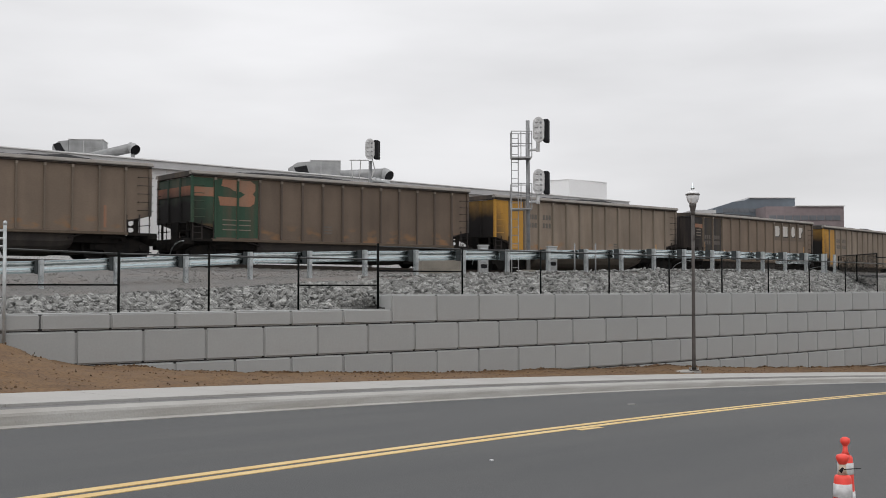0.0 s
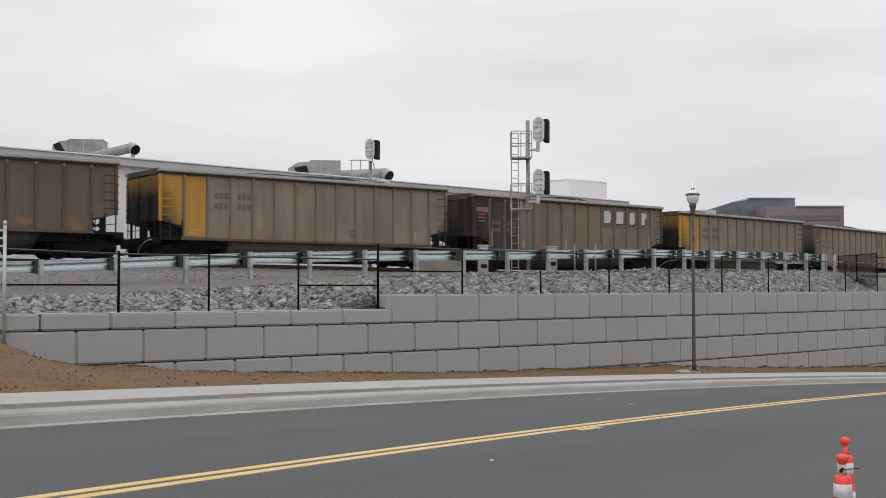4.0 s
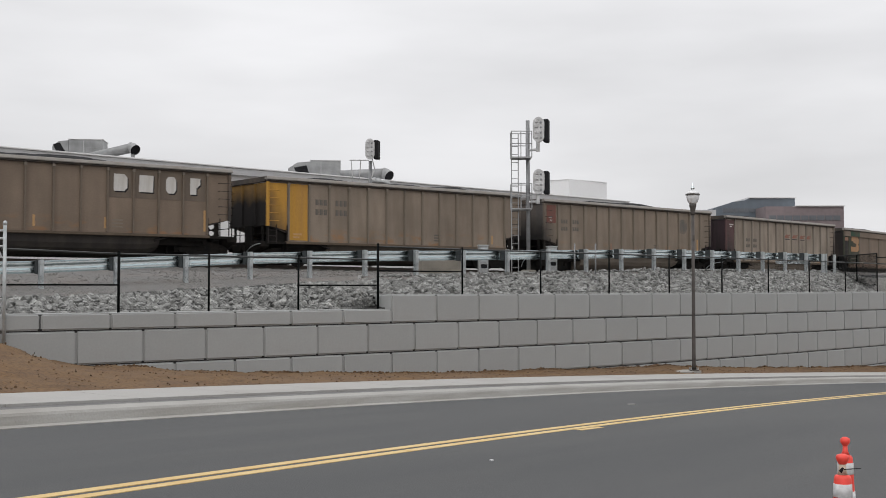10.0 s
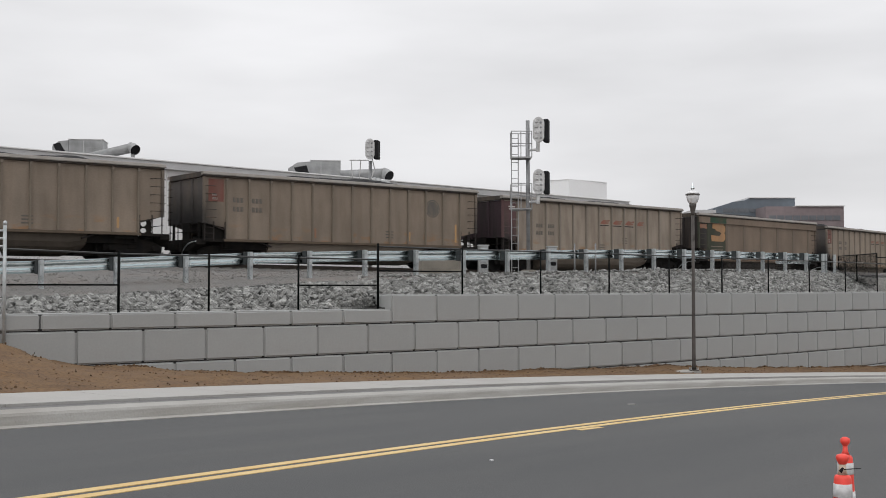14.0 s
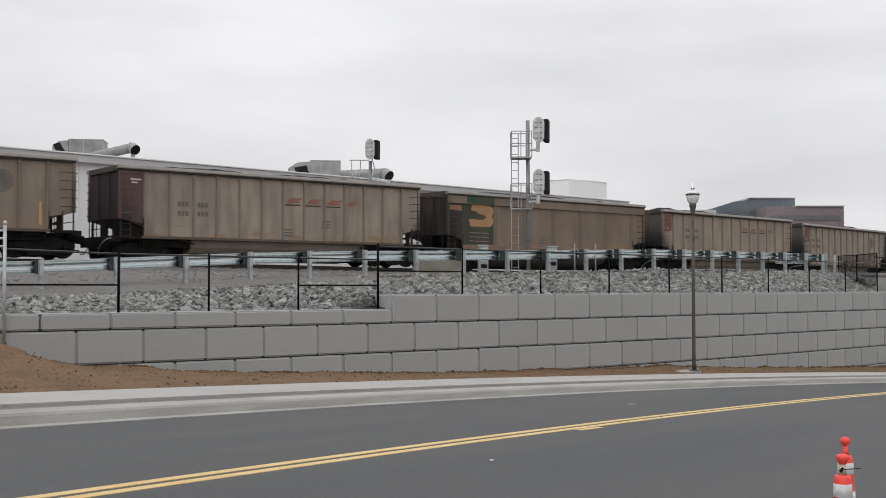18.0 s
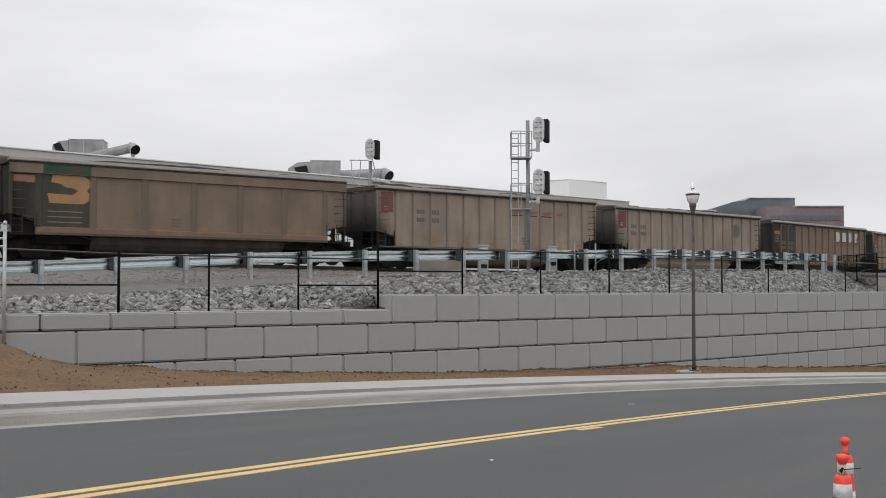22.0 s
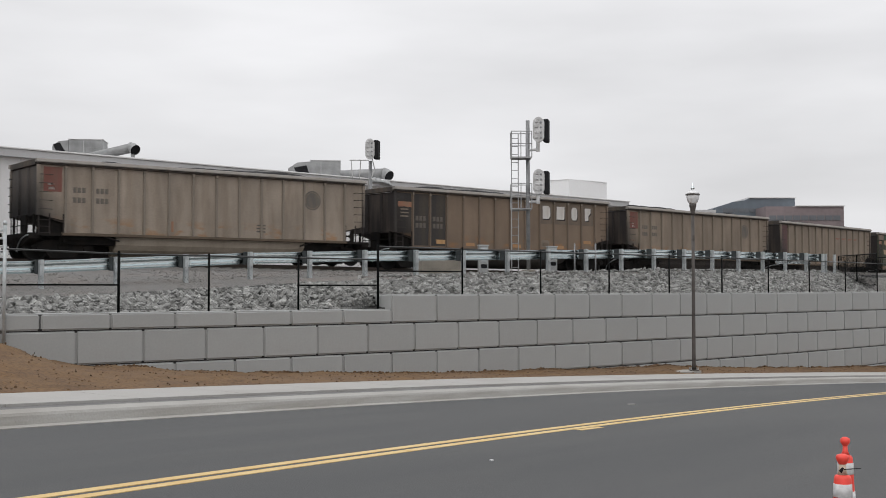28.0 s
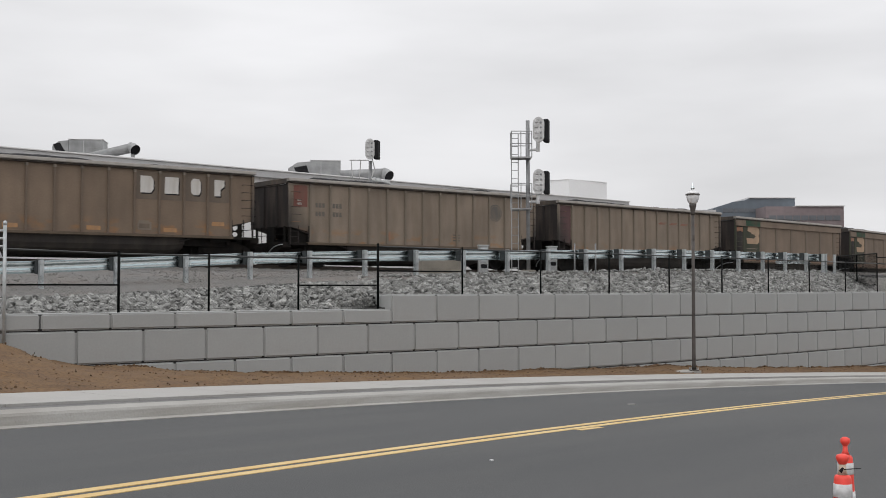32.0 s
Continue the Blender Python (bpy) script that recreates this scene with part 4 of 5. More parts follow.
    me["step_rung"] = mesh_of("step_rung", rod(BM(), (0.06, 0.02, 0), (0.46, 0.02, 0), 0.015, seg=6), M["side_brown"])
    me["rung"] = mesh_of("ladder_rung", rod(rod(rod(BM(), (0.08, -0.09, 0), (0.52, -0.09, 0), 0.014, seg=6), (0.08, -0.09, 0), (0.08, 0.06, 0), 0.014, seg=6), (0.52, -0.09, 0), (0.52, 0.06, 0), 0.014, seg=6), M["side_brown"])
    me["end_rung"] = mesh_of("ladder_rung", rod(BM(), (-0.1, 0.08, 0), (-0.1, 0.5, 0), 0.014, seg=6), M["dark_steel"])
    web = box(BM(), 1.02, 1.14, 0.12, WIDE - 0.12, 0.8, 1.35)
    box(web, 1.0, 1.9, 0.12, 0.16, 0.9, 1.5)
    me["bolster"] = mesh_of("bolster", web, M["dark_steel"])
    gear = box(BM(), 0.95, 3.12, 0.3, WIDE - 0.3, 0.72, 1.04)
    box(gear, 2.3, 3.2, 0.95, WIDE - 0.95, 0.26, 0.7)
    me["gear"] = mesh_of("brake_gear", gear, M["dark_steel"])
    # drop tub between the trucks
    t = BM()
    secs = []
    for x, low in ((3.1, 0.26), (3.15, 0.2), (10.9, 0.2), (11.5, 0.4)):
        ring = []
        for i in range(13):
            a = math.pi * i / 12
            ring.append(t.verts.new((x, 1.6 - 1.42 * math.cos(a), 1.04 - (1.04 - low) * math.sin(a) ** 0.75)))
        secs.append(ring)
    for a, b in zip(secs, secs[1:]):
        for i in range(12):
            t.faces.new((a[i], a[i + 1], b[i + 1], b[i]))
    t.faces.new(secs[0])
    t.faces.new(secs[-1][::-1])
    me["tub"] = mesh_of("tub", t, M["tub_dust"], smooth=False)
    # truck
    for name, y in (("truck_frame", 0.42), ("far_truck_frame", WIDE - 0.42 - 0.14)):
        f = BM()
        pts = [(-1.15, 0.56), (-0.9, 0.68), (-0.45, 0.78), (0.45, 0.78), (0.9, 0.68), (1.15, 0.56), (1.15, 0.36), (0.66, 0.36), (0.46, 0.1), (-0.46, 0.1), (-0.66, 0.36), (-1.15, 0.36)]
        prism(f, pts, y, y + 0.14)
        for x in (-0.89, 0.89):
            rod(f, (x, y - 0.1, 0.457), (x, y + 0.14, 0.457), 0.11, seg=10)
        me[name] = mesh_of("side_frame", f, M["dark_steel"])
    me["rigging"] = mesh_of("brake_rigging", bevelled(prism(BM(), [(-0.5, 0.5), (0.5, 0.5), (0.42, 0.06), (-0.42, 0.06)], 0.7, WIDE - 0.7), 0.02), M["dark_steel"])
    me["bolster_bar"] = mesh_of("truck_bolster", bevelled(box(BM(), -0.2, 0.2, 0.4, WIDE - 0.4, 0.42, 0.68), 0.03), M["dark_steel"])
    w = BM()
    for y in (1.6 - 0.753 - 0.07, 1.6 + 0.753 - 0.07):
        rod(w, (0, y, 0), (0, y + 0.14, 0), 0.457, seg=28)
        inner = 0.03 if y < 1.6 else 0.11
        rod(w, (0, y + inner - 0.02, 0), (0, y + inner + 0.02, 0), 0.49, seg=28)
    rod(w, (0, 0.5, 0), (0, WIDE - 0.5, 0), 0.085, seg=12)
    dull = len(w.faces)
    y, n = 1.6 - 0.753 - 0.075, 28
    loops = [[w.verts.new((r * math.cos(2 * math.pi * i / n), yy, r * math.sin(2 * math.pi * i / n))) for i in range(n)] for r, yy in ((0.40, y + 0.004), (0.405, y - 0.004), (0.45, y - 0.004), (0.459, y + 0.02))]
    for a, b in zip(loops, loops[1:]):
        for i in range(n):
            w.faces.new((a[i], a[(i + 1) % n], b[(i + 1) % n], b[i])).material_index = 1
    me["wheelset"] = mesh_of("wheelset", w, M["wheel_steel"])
    me["wheelset"].materials.append(M["tread"])
    # decals: thin plates on the side sheet
    me["plate"] = mesh_of("painted_panel", box(BM(), 0, 1, 0.052, 0.0605, 0, 1), M["paint_red"])
    me["front_panel"] = mesh_of("painted_panel", prism(BM(), [(0.1, 1.783), (0.98, 1.607), (0.98, 3.6), (0.1, 3.6)], 0.052, 0.0605), M["paint_dark"])
    disc = rod(BM(), (0, 0.052, 0), (0, 0.0605, 0), 1.0, seg=24)
    me["disc"] = mesh_of("emblem_disc", disc, M["paint_letter"])
    for i, pts in enumerate((
            [(0, 0), (0.78, 0), (1, 0.22), (1, 0.78), (0.78, 1), (0, 1)],
            [(0, 0), (0.96, 0), (1, 1), (0.04, 1)],
            [(0.22, 0.0), (0.78, 0), (1, 0.2), (1, 0.8), (0.78, 1), (0.22, 1), (0, 0.8), (0, 0.2)],
            [(0, 0), (0.6, 0), (0.62, 0.4), (1, 0.62), (1, 1), (0, 1)])):
        me["mark" + str(i)] = mesh_of("white_mark", prism(BM(), pts, 0.052, 0.0605), M["paint_white"])
    sw = prism(BM(), [(0, 0.1), (0.35, 0.0), (0.8, 0.12), (0.86, 0.4), (0.62, 0.46), (0.9, 0.62), (1.0, 1.0), (0.55, 0.9), (0.34, 0.98), (0.12, 0.5)], 0.05, 0.0605)
    me["slant"] = mesh_of("slanted_shape", sw, M["paint_swoosh"])
    emblem = [(0.12, 1), (0.86, 1), (1, 0.86), (1, 0.62), (0.93, 0.5), (1, 0.38), (0.97, 0.12), (0.85, 0), (0.05, 0), (0, 0.34), (0.58, 0.32), (0.72, 0.46), (0.6, 0.56), (0.42, 0.58), (0.3, 0.69), (0.08, 0.74)]
    me["emblem"] = mesh_of("emblem_shape", prism(BM(), emblem, 0.05, 0.0605), M["paint_orange"])
    return me


CM = car_meshes()
WHEELS = []


def coal_load(seed):
    """An uneven heap that shows over the top chord."""
    rng = random.Random(seed)
    bm = BM()
    nx, ny = 48, 8
    a1, a2, ph = rng.uniform(0.03, 0.07), rng.uniform(0.015, 0.04), rng.uniform(0, 6)
    head, tail = rng.uniform(0.12, 0.24), rng.uniform(0.1, 0.22)
    rows = []
    for i in range(nx + 1):
        u = i / nx
        x = 0.14 + (BODY - 0.28) * u
        ramp = min(1.0, u / head, (1 - u) / tail) ** 0.7
        row = []
        for j in range(ny + 1):
            v = j / ny
            y = 0.14 + (WIDE - 0.28) * v
            crown = math.sin(math.pi * v) ** 0.6
            z = 3.45 + ramp * crown * (0.62 + a1 * math.sin(u * 9 + ph) + a2 * math.sin(u * 23 + 2 * ph)) + 0.05 * noise.noise((x * 1.7, y * 2, seed))
            row.append(bm.verts.new((x, y, z)))
        rows.append(row)
    for a, b in zip(rows, rows[1:]):
        for j in range(ny):
            bm.faces.new((a[j], b[j], b[j + 1], a[j + 1]))
    rim = [r[0] for r in rows] + rows[-1][1:] + [r[-1] for r in rows[-2::-1]] + rows[0][-2:0:-1]
    low = [bm.verts.new((v.co.x, v.co.y, 2.9)) for v in rim]
    for i in range(len(rim)):
        j = (i + 1) % len(rim)
        bm.faces.new((rim[j], rim[i], low[i], low[j]))
    bm.faces.new(low)
    return bm


def plate(car, x0, x1, z0, z1, mat, name="painted_panel", label="", me="plate"):
    ob = shared(name, CM[me], car, (x0, 0, z0), M[mat], label)
    ob.scale = (x1 - x0, 1, z1 - z0)
    return ob


def coal_car(side, label, seed, end="soot", tub="tub_dust", skin=(), chord="chord_dust", wide=False):
    car = tagged(new("coal_car"), label, "railcar", "coal train")
    sm = M[side]
    shared("side_sheet", CM["near_sheet"], car, mat=sm)
    shared("side_sheet", CM["far_sheet"], car, mat=sm)
    for i, x in enumerate(RIBS):
        paint = M.get(side + "_rib", sm)
        for a, b, mat in skin:
            if a <= x <= b + 0.02 and mat in ("paint_green", "paint_olive"):
                paint = M[mat]
        if wide and i % 2:
            continue
        shared("rib", CM["wide_rib" if wide else "rib"], car, (x, 0.062, 0), paint)
        if not wide:
            shared("rib_gusset", CM["rib_gusset"], car, (x, 0.062, 0), M["side_grey"])
        shared("rib", CM["far_rib"], car, (x, WIDE - 0.062, 0), sm)
    for x, y in ((0, 0), (BODY - 0.08, 0), (0, WIDE - 0.08), (BODY - 0.08, WIDE - 0.08)):
        shared("corner_post", CM["corner"], car, (x, y, 0), M[skin[0][2]] if skin and x == 0 and y == 0 else sm)
    if wide:
        shared("top_plate", CM["top_plate"], car, mat=sm, label="smooth dusty plate under the top rail")
        shared("bottom_plate", CM["bottom_plate"], car, mat=M["rust_band"], label="rusty band along the bottom")
    shared("top_chord", CM["chord"], car, mat=M[chord], label="dusty rolled top rail")
    shared("top_chord", CM["far_chord"], car, mat=M[chord])
    shared("chord_lip", CM["lip"], car, label="dark angle painting the shadow under the top rail")
    shared("end_chord", CM["end_chord"], car, mat=M["chord_dark"])
    shared("end_chord", CM["end_chord"], car, (BODY - 0.065, 0, 0), M["chord_dark"])
    shared("side_sill", CM["sill"], car, mat=M["sill_grime"], label="dark rolled bottom sill")
    shared("side_sill", CM["far_sill"], car, mat=sm)
    for k, x in ((0, 0), (1, BODY)):
        flip = -1 if k else 1
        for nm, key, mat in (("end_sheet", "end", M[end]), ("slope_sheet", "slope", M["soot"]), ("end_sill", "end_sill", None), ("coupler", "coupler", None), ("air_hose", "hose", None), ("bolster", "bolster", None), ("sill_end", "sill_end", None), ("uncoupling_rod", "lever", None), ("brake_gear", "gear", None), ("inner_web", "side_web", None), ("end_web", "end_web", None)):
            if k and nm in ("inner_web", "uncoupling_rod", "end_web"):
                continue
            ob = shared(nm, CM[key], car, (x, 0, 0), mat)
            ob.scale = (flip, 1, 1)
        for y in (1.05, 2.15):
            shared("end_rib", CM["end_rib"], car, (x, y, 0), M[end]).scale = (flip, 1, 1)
        if k:
            shared("holed_plate", CM["holed_plate"], car, (x, 0, 0), label="sooty corner gusset with two round holes")
        for y in ((2.75,) if k else (0.42, 2.75)):
            shared("end_post", CM["post"], car, (x if not k else x - 0.04, y, 0))
        for y in (0.1, 2.35, WIDE - 0.1):
            shared("grab_post", CM["thin_post"], car, (x + 0.02 * flip, y, 0))
        shared("grab_bar", CM["cross_bar"], car, (x - 0.02 * flip, 0, 0))
        for dx in (0.06, 0.46, 0.98):
            shared("step_rail", CM["step_rail"], car, (x + dx * flip, 0, 0), M["soot"])
        for z in () if k else (1.12, 1.36, 1.6):
            shared("step_rung", CM["step_rung"], car, (x, 0, z), M["soot"]).scale = (flip, 1, 1)
        for z in (2.0, 2.32, 2.64, 2.96, 3.28):
            ob = shared("ladder_rung", CM["rung"], car, (x, 0, z), M["soot"] if k else (M[skin[0][2]] if skin else sm))
            ob.scale = (flip, 1, 1)
            ob = shared("ladder_rung", CM["end_rung"], car, (x, WIDE - 0.6 if not k else 0, z))
            ob.scale = (flip, 1, 1)
    shared("centre_sill", CM["centre_sill"], car)
    shared("tub", CM["tub"], car, mat=M[tub], label="rounded drop tub under the body")
    for x in (1.1, BODY - 1.1):
        tr = shared("truck", CM["bolster_bar"], car, (x, 0, LIFT), label="grimy four-wheel truck")
        shared("side_frame", CM["truck_frame"], tr)
        shared("side_frame", CM["far_truck_frame"], tr)
        shared("brake_rigging", CM["rigging"], tr)
        for dx in (-0.89, 0.89):
            WHEELS.append((dx, shared("wheelset", CM["wheelset"], tr, (dx, 0, 0.457))))
    part("coal_load", coal_load(seed), M["coal"], car, "heaped black coal")
    return car


def bays(car, rows):
    """Painted bays between the ribs: (first, last, low, high, paint); bay 0 lies before the first rib."""
    for a, b, z0, z1, mat in rows:
        for i in range(a, b + 1):
            x0 = 0.1 if i == 0 else RIBS[i - 1] + 0.07
            x1 = RIBS[i] - 0.07
            if i == 0:
                shared("painted_panel", CM["front_panel"], car, mat=M[mat.replace("paint", "front")])
            else:
                plate(car, x0, x1, z0, z1, mat)


def number_bars(car, x, z, mat="paint_letter", rows=2, size=1.0):
    """Unreadable lettering as plain bars."""
    for r in range(rows):
        for c in range(2):
            for k in range(3):
                x0 = x + c * (0.28 + 0.76 * size) + k * 0.215 * size
                z0 = z - 0.42 * r * size ** 0.5
                plate(car, x0, x0 + 0.16 * size, z0, z0 + 0.25 * size, mat, "lettering_bar")


def data_bars(car, x, z, mat="paint_letter"):
    for r in range(3):
        plate(car, x, x + 0.42, z + 0.13 * r, z + 0.13 * r + 0.06, mat, "lettering_bar")


def reflectors(car, mat="paint_gold", tall=(1.2, 13.3), short=(3.4, 6.5, 9.2)):
    for x in short:
        plate(car, x, x + 0.085, 1.3, 1.72, mat, "reflector_strip", "orange-yellow reflector strip")
    for x in tall:
        plate(car, x, x + 0.1, 1.3, 2.15, mat, "reflector_strip", "orange-yellow reflector strip")


MARK_WIDTH = (0.54, 0.6, 0.42, 0.44)


def white_marks(car):
    """The owner's big initials as plain white shapes with a dark edge below them."""
    for i, w in enumerate(MARK_WIDTH):
        x = RIBS[8 + i] + 0.52 - w / 2
        plate(car, RIBS[8 + i] + 0.075, RIBS[9 + i] - 0.075, 2.5, 3.6, "paint_shade")
        for dx, dz, y, mat, name in ((0.045, -0.05, -0.004, "black", "mark_shadow"), (0.0, 0.0, -0.009, "paint_white", "white_mark")):
            ob = plate(car, x + dx, x + dx + w, 2.76 + dz, 3.42 + dz, mat, name, me="mark" + str(i))
            ob.location.y = y


def slanted_marks(car, first=6, tall=0.17, underlined=True, z=2.92):
    for i in range(4):
        x = RIBS[first + i - 1] + 0.14
        plate(car, x, x + (0.8 if i < 3 else 0.6), z, z + tall, "paint_swoosh" if tall > 0.2 else "paint_faded_red", "slanted_mark", me="slant")
        if i < 3 and underlined:
            plate(car, x - 0.04, x + 0.7, z - 0.1, z - 0.05, "paint_dark", "underline_bar")


def herald(car, mat, x, z, w, h):
    """The old company emblem as one plain shape."""
    plate(car, x, x + w, z, z + h, mat, "emblem_shape", me="emblem").location.y = -0.006


def round_emblem(car):
    for r, y, mat in ((0.42, 0.0, "paint_letter"), (0.36, -0.003, "paint_faint"), (0.335, -0.006, "paint_letter")):
        ob = shared("emblem_disc", CM["disc"], car, (11.8, y, 2.85), M[mat])
        ob.scale = (r, 1, r)


CARS = {}


def red_square(car):
    plate(car, 0.24, 0.92, 2.66, 3.58, "paint_red", label="faded red painted square")
    plate(car, 0.42, 0.64, 2.74, 2.84, "paint_white", "lettering_bar")
    plate(car, 0.4, 0.62, 2.9, 2.96, "paint_white", "lettering_bar")


def build_train():
    def yellow(seed):
        c = coal_car("side_tan", "brown-dusted coal car with a sooty yellow front end", seed, "end_yellow", "tub_mid", ((0, 2.1, "paint_yellow"),))
        bays(c, [(0, 1, 1.2, 3.6, "paint_yellow")])
        number_bars(c, 2.42, 2.75)
        data_bars(c, 9.0, 1.35)
        reflectors(c, tall=(), short=(12.6,))
        for k, w in enumerate((0.42, 0.3)):
            plate(c, RIBS[0] + 0.25, RIBS[0] + 0.25 + w, 1.42 - 0.13 * k, 1.5 - 0.13 * k, "paint_gold", "lettering_bar").location.y = -0.006
        return c

    def dark(seed, side="side_brown", strips=True):
        c = coal_car(side, "dark brown coal car with four white marks and charcoal front panels", seed, "soot", "tub_dark", ((0, 3.2, "paint_dark"),))
        bays(c, [(0, 2, 1.2, 3.6, "paint_dark")])
        plate(c, 0.2, 0.98, 2.95, 3.2, "paint_orange").location.y = -0.006
        for z in (2.5, 2.66, 2.82):
            plate(c, 0.35, 0.8, z, z + 0.06, "paint_faint", "lettering_bar").location.y = -0.006
        for k in range(2):
            for z in (2.02, 2.35):
                for q in range(3):
                    a = RIBS[k] + 0.18 + 0.22 * q
                    plate(c, a, a + 0.16, z, z + 0.22, "paint_dim", "lettering_bar").location.y = -0.006
        if strips:
            reflectors(c)
        else:
            plate(c, RIBS[1] + 0.4, RIBS[1] + 0.93, 1.3, 1.5, "paint_gold", "reflector_strip", "orange-yellow reflector strip").location.y = -0.006
        data_bars(c, RIBS[8] + 0.2, 1.35, "paint_faint")
        if not strips:
            plate(c, RIBS[8] + 0.16, RIBS[8] + 0.72, 1.3, 1.62, "paint_faint", "lettering_bar")
            plate(c, RIBS[8] + 0.22, RIBS[8] + 0.64, 1.36, 1.54, "paint_shade", "lettering_bar").location.y = -0.006
            for x, z in ((RIBS[3] + 0.2, 1.24), (RIBS[6] + 0.2, 1.24), (RIBS[9] + 0.2, 1.24), (RIBS[11] + 0.2, 1.55)):
                plate(c, x, x + 0.55, z, z + 0.16, "paint_amber", "reflector_strip", "orange-yellow reflector strip")
        white_marks(c)
        return c

    def green(seed, emblem, side="side_rust", paint="paint_olive", mark=(1.2, 2.5, 1.7, 1.08), band=False, wide=False):
        c = coal_car(side, "rust-brown coal car with a weathered green front and an emblem", seed, "soot" if wide else "end_green", "tub_dark", ((0, 3.0, paint),), wide=wide)
        bays(c, [(0, 0, 1.2, 3.6, "paint_dark" if wide else paint)])
        if wide:
            plate(c, RIBS[0] + 0.13, RIBS[2] - 0.13, 1.35, 3.28, paint)
        else:
            bays(c, [(1, 2, 1.2, 3.6, paint)])
        plate(c, 0.1 if band else 0.15, 1.0 if band else 0.92, 2.85 if band else 2.95, 3.22, "paint_orange").location.y = -0.006
        herald(c, emblem, *mark)
        if wide:
            plate(c, 1.2, 3.0, 3.32, 3.68, "paint_green", label="green paint on the top plate").location.y = -0.082
        if band:
            shared("end_band", CM["end_band"], c, mat=M["end_band"], label="sooty orange band across the end")
        for z in (1.5, 1.7, 1.9):
            plate(c, 1.4, 2.7, z, z + 0.04, "paint_faint", "lettering_bar").location.y = -0.006
        data_bars(c, 6.3, 1.5)
        return c

    def red(seed, side="side_tan", marks=False, circle=False, tub="tub_dust", end="end_grey"):
        c = coal_car(side, "tan dust-covered coal car with a faded red square at its front", seed, end, tub)
        red_square(c)
        number_bars(c, 1.35 if circle else 2.3, 2.66, "paint_letter", size=0.8)
        reflectors(c, "paint_orange", (), (5.3,))
        data_bars(c, 9.1, 1.4)
        if marks:
            slanted_marks(c, 8, 0.18)
        if circle:
            round_emblem(c)
        return c

    CARS[-2] = coal_car("side_brown", "plain brown dust-covered coal car", 50)
    CARS[-1] = coal_car("side_brown", "plain brown dust-covered coal car", 51, tub="tub_dark")
    reflectors(CARS[-1], "paint_orange", (12.6,), (3.4, 8.3))
    CARS[0] = green(52, "paint_orange", "side_dark", "paint_green", band=True)
    CARS[1] = yellow(53)
    CARS[2] = dark(54)
    CARS[3] = yellow(55)
    CARS[4] = red(56, circle=True)
    reflectors(CARS[4], "paint_gold", (13.15,), (10.4,))
    c = CARS[5] = coal_car("side_grey", "pale dusty coal car with a maroon front panel and red marks", 57, "soot_maroon", "tub_dust", ((0, 1.0, "paint_maroon"),))
    bays(c, [(0, 0, 1.84, 3.55, "paint_maroon")])
    plate(c, 0.45, 0.9, 3.3, 3.36, "paint_white", "lettering_bar").location.y = -0.006
    plate(c, 0.5, 0.75, 3.18, 3.24, "paint_white", "lettering_bar").location.y = -0.006
    number_bars(c, 2.45, 2.36, size=0.76)
    data_bars(c, 7.3, 1.3)
    data_bars(c, 9.2, 1.7)
    slanted_marks(c, 7, 0.24, z=2.72)
    CARS[6] = green(58, "paint_amber", "side_brown", mark=(1.38, 2.22, 1.6, 1.06), wide=True)
    CARS[7] = red(59, "side_sand", marks=True)
    CARS[8] = red(60, "side_grey", circle=True, tub="tub_light")
    CARS[9] = dark(61, "side_rust", False)
    CARS[10] = red(62, "side_tan", circle=True, tub="tub_dark", end="soot")
    CARS[11] = coal_car("side_tan", "dusty brown coal car with a dark maroon front panel", 63, tub="tub_dark")
    slanted_marks(CARS[11], 8, 0.13, False)
    bays(CARS[11], [(0, 0, 1.84, 3.55, "paint_maroon")])
    CARS[12] = green(64, "paint_peach", "side_brown", mark=(1.38, 2.22, 1.6, 1.06), wide=True)
    CARS[13] = green(65, "paint_peach", "side_brown", mark=(1.38, 2.22, 1.6, 1.06), wide=True)
    CARS[14] = red(66, "side_brown")


build_train()


# ---- railway signals ----
def signal_head(root, x, y, z, size=1.0):
    """A three-lamp colour-light head seen from behind: ribbed oval shell, dark backboard."""
    bm = BM()
    pts = []
    for i in range(24):
        a = 2 * math.pi * i / 24
        px, pz = math.cos(a) * 0.215, math.sin(a) * 0.25
        pts.append((px, pz + (0.22 if math.sin(a) >= 0 else -0.22)))
    prism(bm, [(p[0] * size, p[1] * size) for p in pts], -0.06 * size, 0.02 * size)
    head = part("signal_head", bm, M["signal_grey"], root, "grey oval signal housing")
    head.location, head.rotation_euler = (x, y, z), (0, 0, radians(-12))
    latch = mesh_of("latch", bevelled(box(BM(), -0.05 * size, 0.05 * size, -0.1 * size, -0.05 * size, -0.03 * size, 0.03 * size), 0.01), M["fascia"])
    slot = mesh_of("slot", bevelled(box(BM(), -0.04 * size, 0.04 * size, -0.085 * size, -0.05 * size, -0.035 * size, 0.035 * size), 0.01), M["signal_pole"])
    for k in range(4):
        shared("latch", latch, head, (-0.08 * size, 0, (0.3 - 0.2 * k) * size))
        shared("slot", slot, head, (0.09 * size, 0, (0.27 - 0.19 * k) * size))
    hood = BM()
    box(hood, 0.16 * size, 0.36 * size, 0.0, 0.42 * size, -0.45 * size, 0.4 * size)
    part("hood", bevelled(hood, 0.03), M["black"], head, "dark lamp hood")
    part("visor", rod(BM(), (0, 0.02, 0.2 * size), (0.05, 0.4 * size, 0.18 * size), 0.14 * size, seg=14), M["black"], head)
    return head


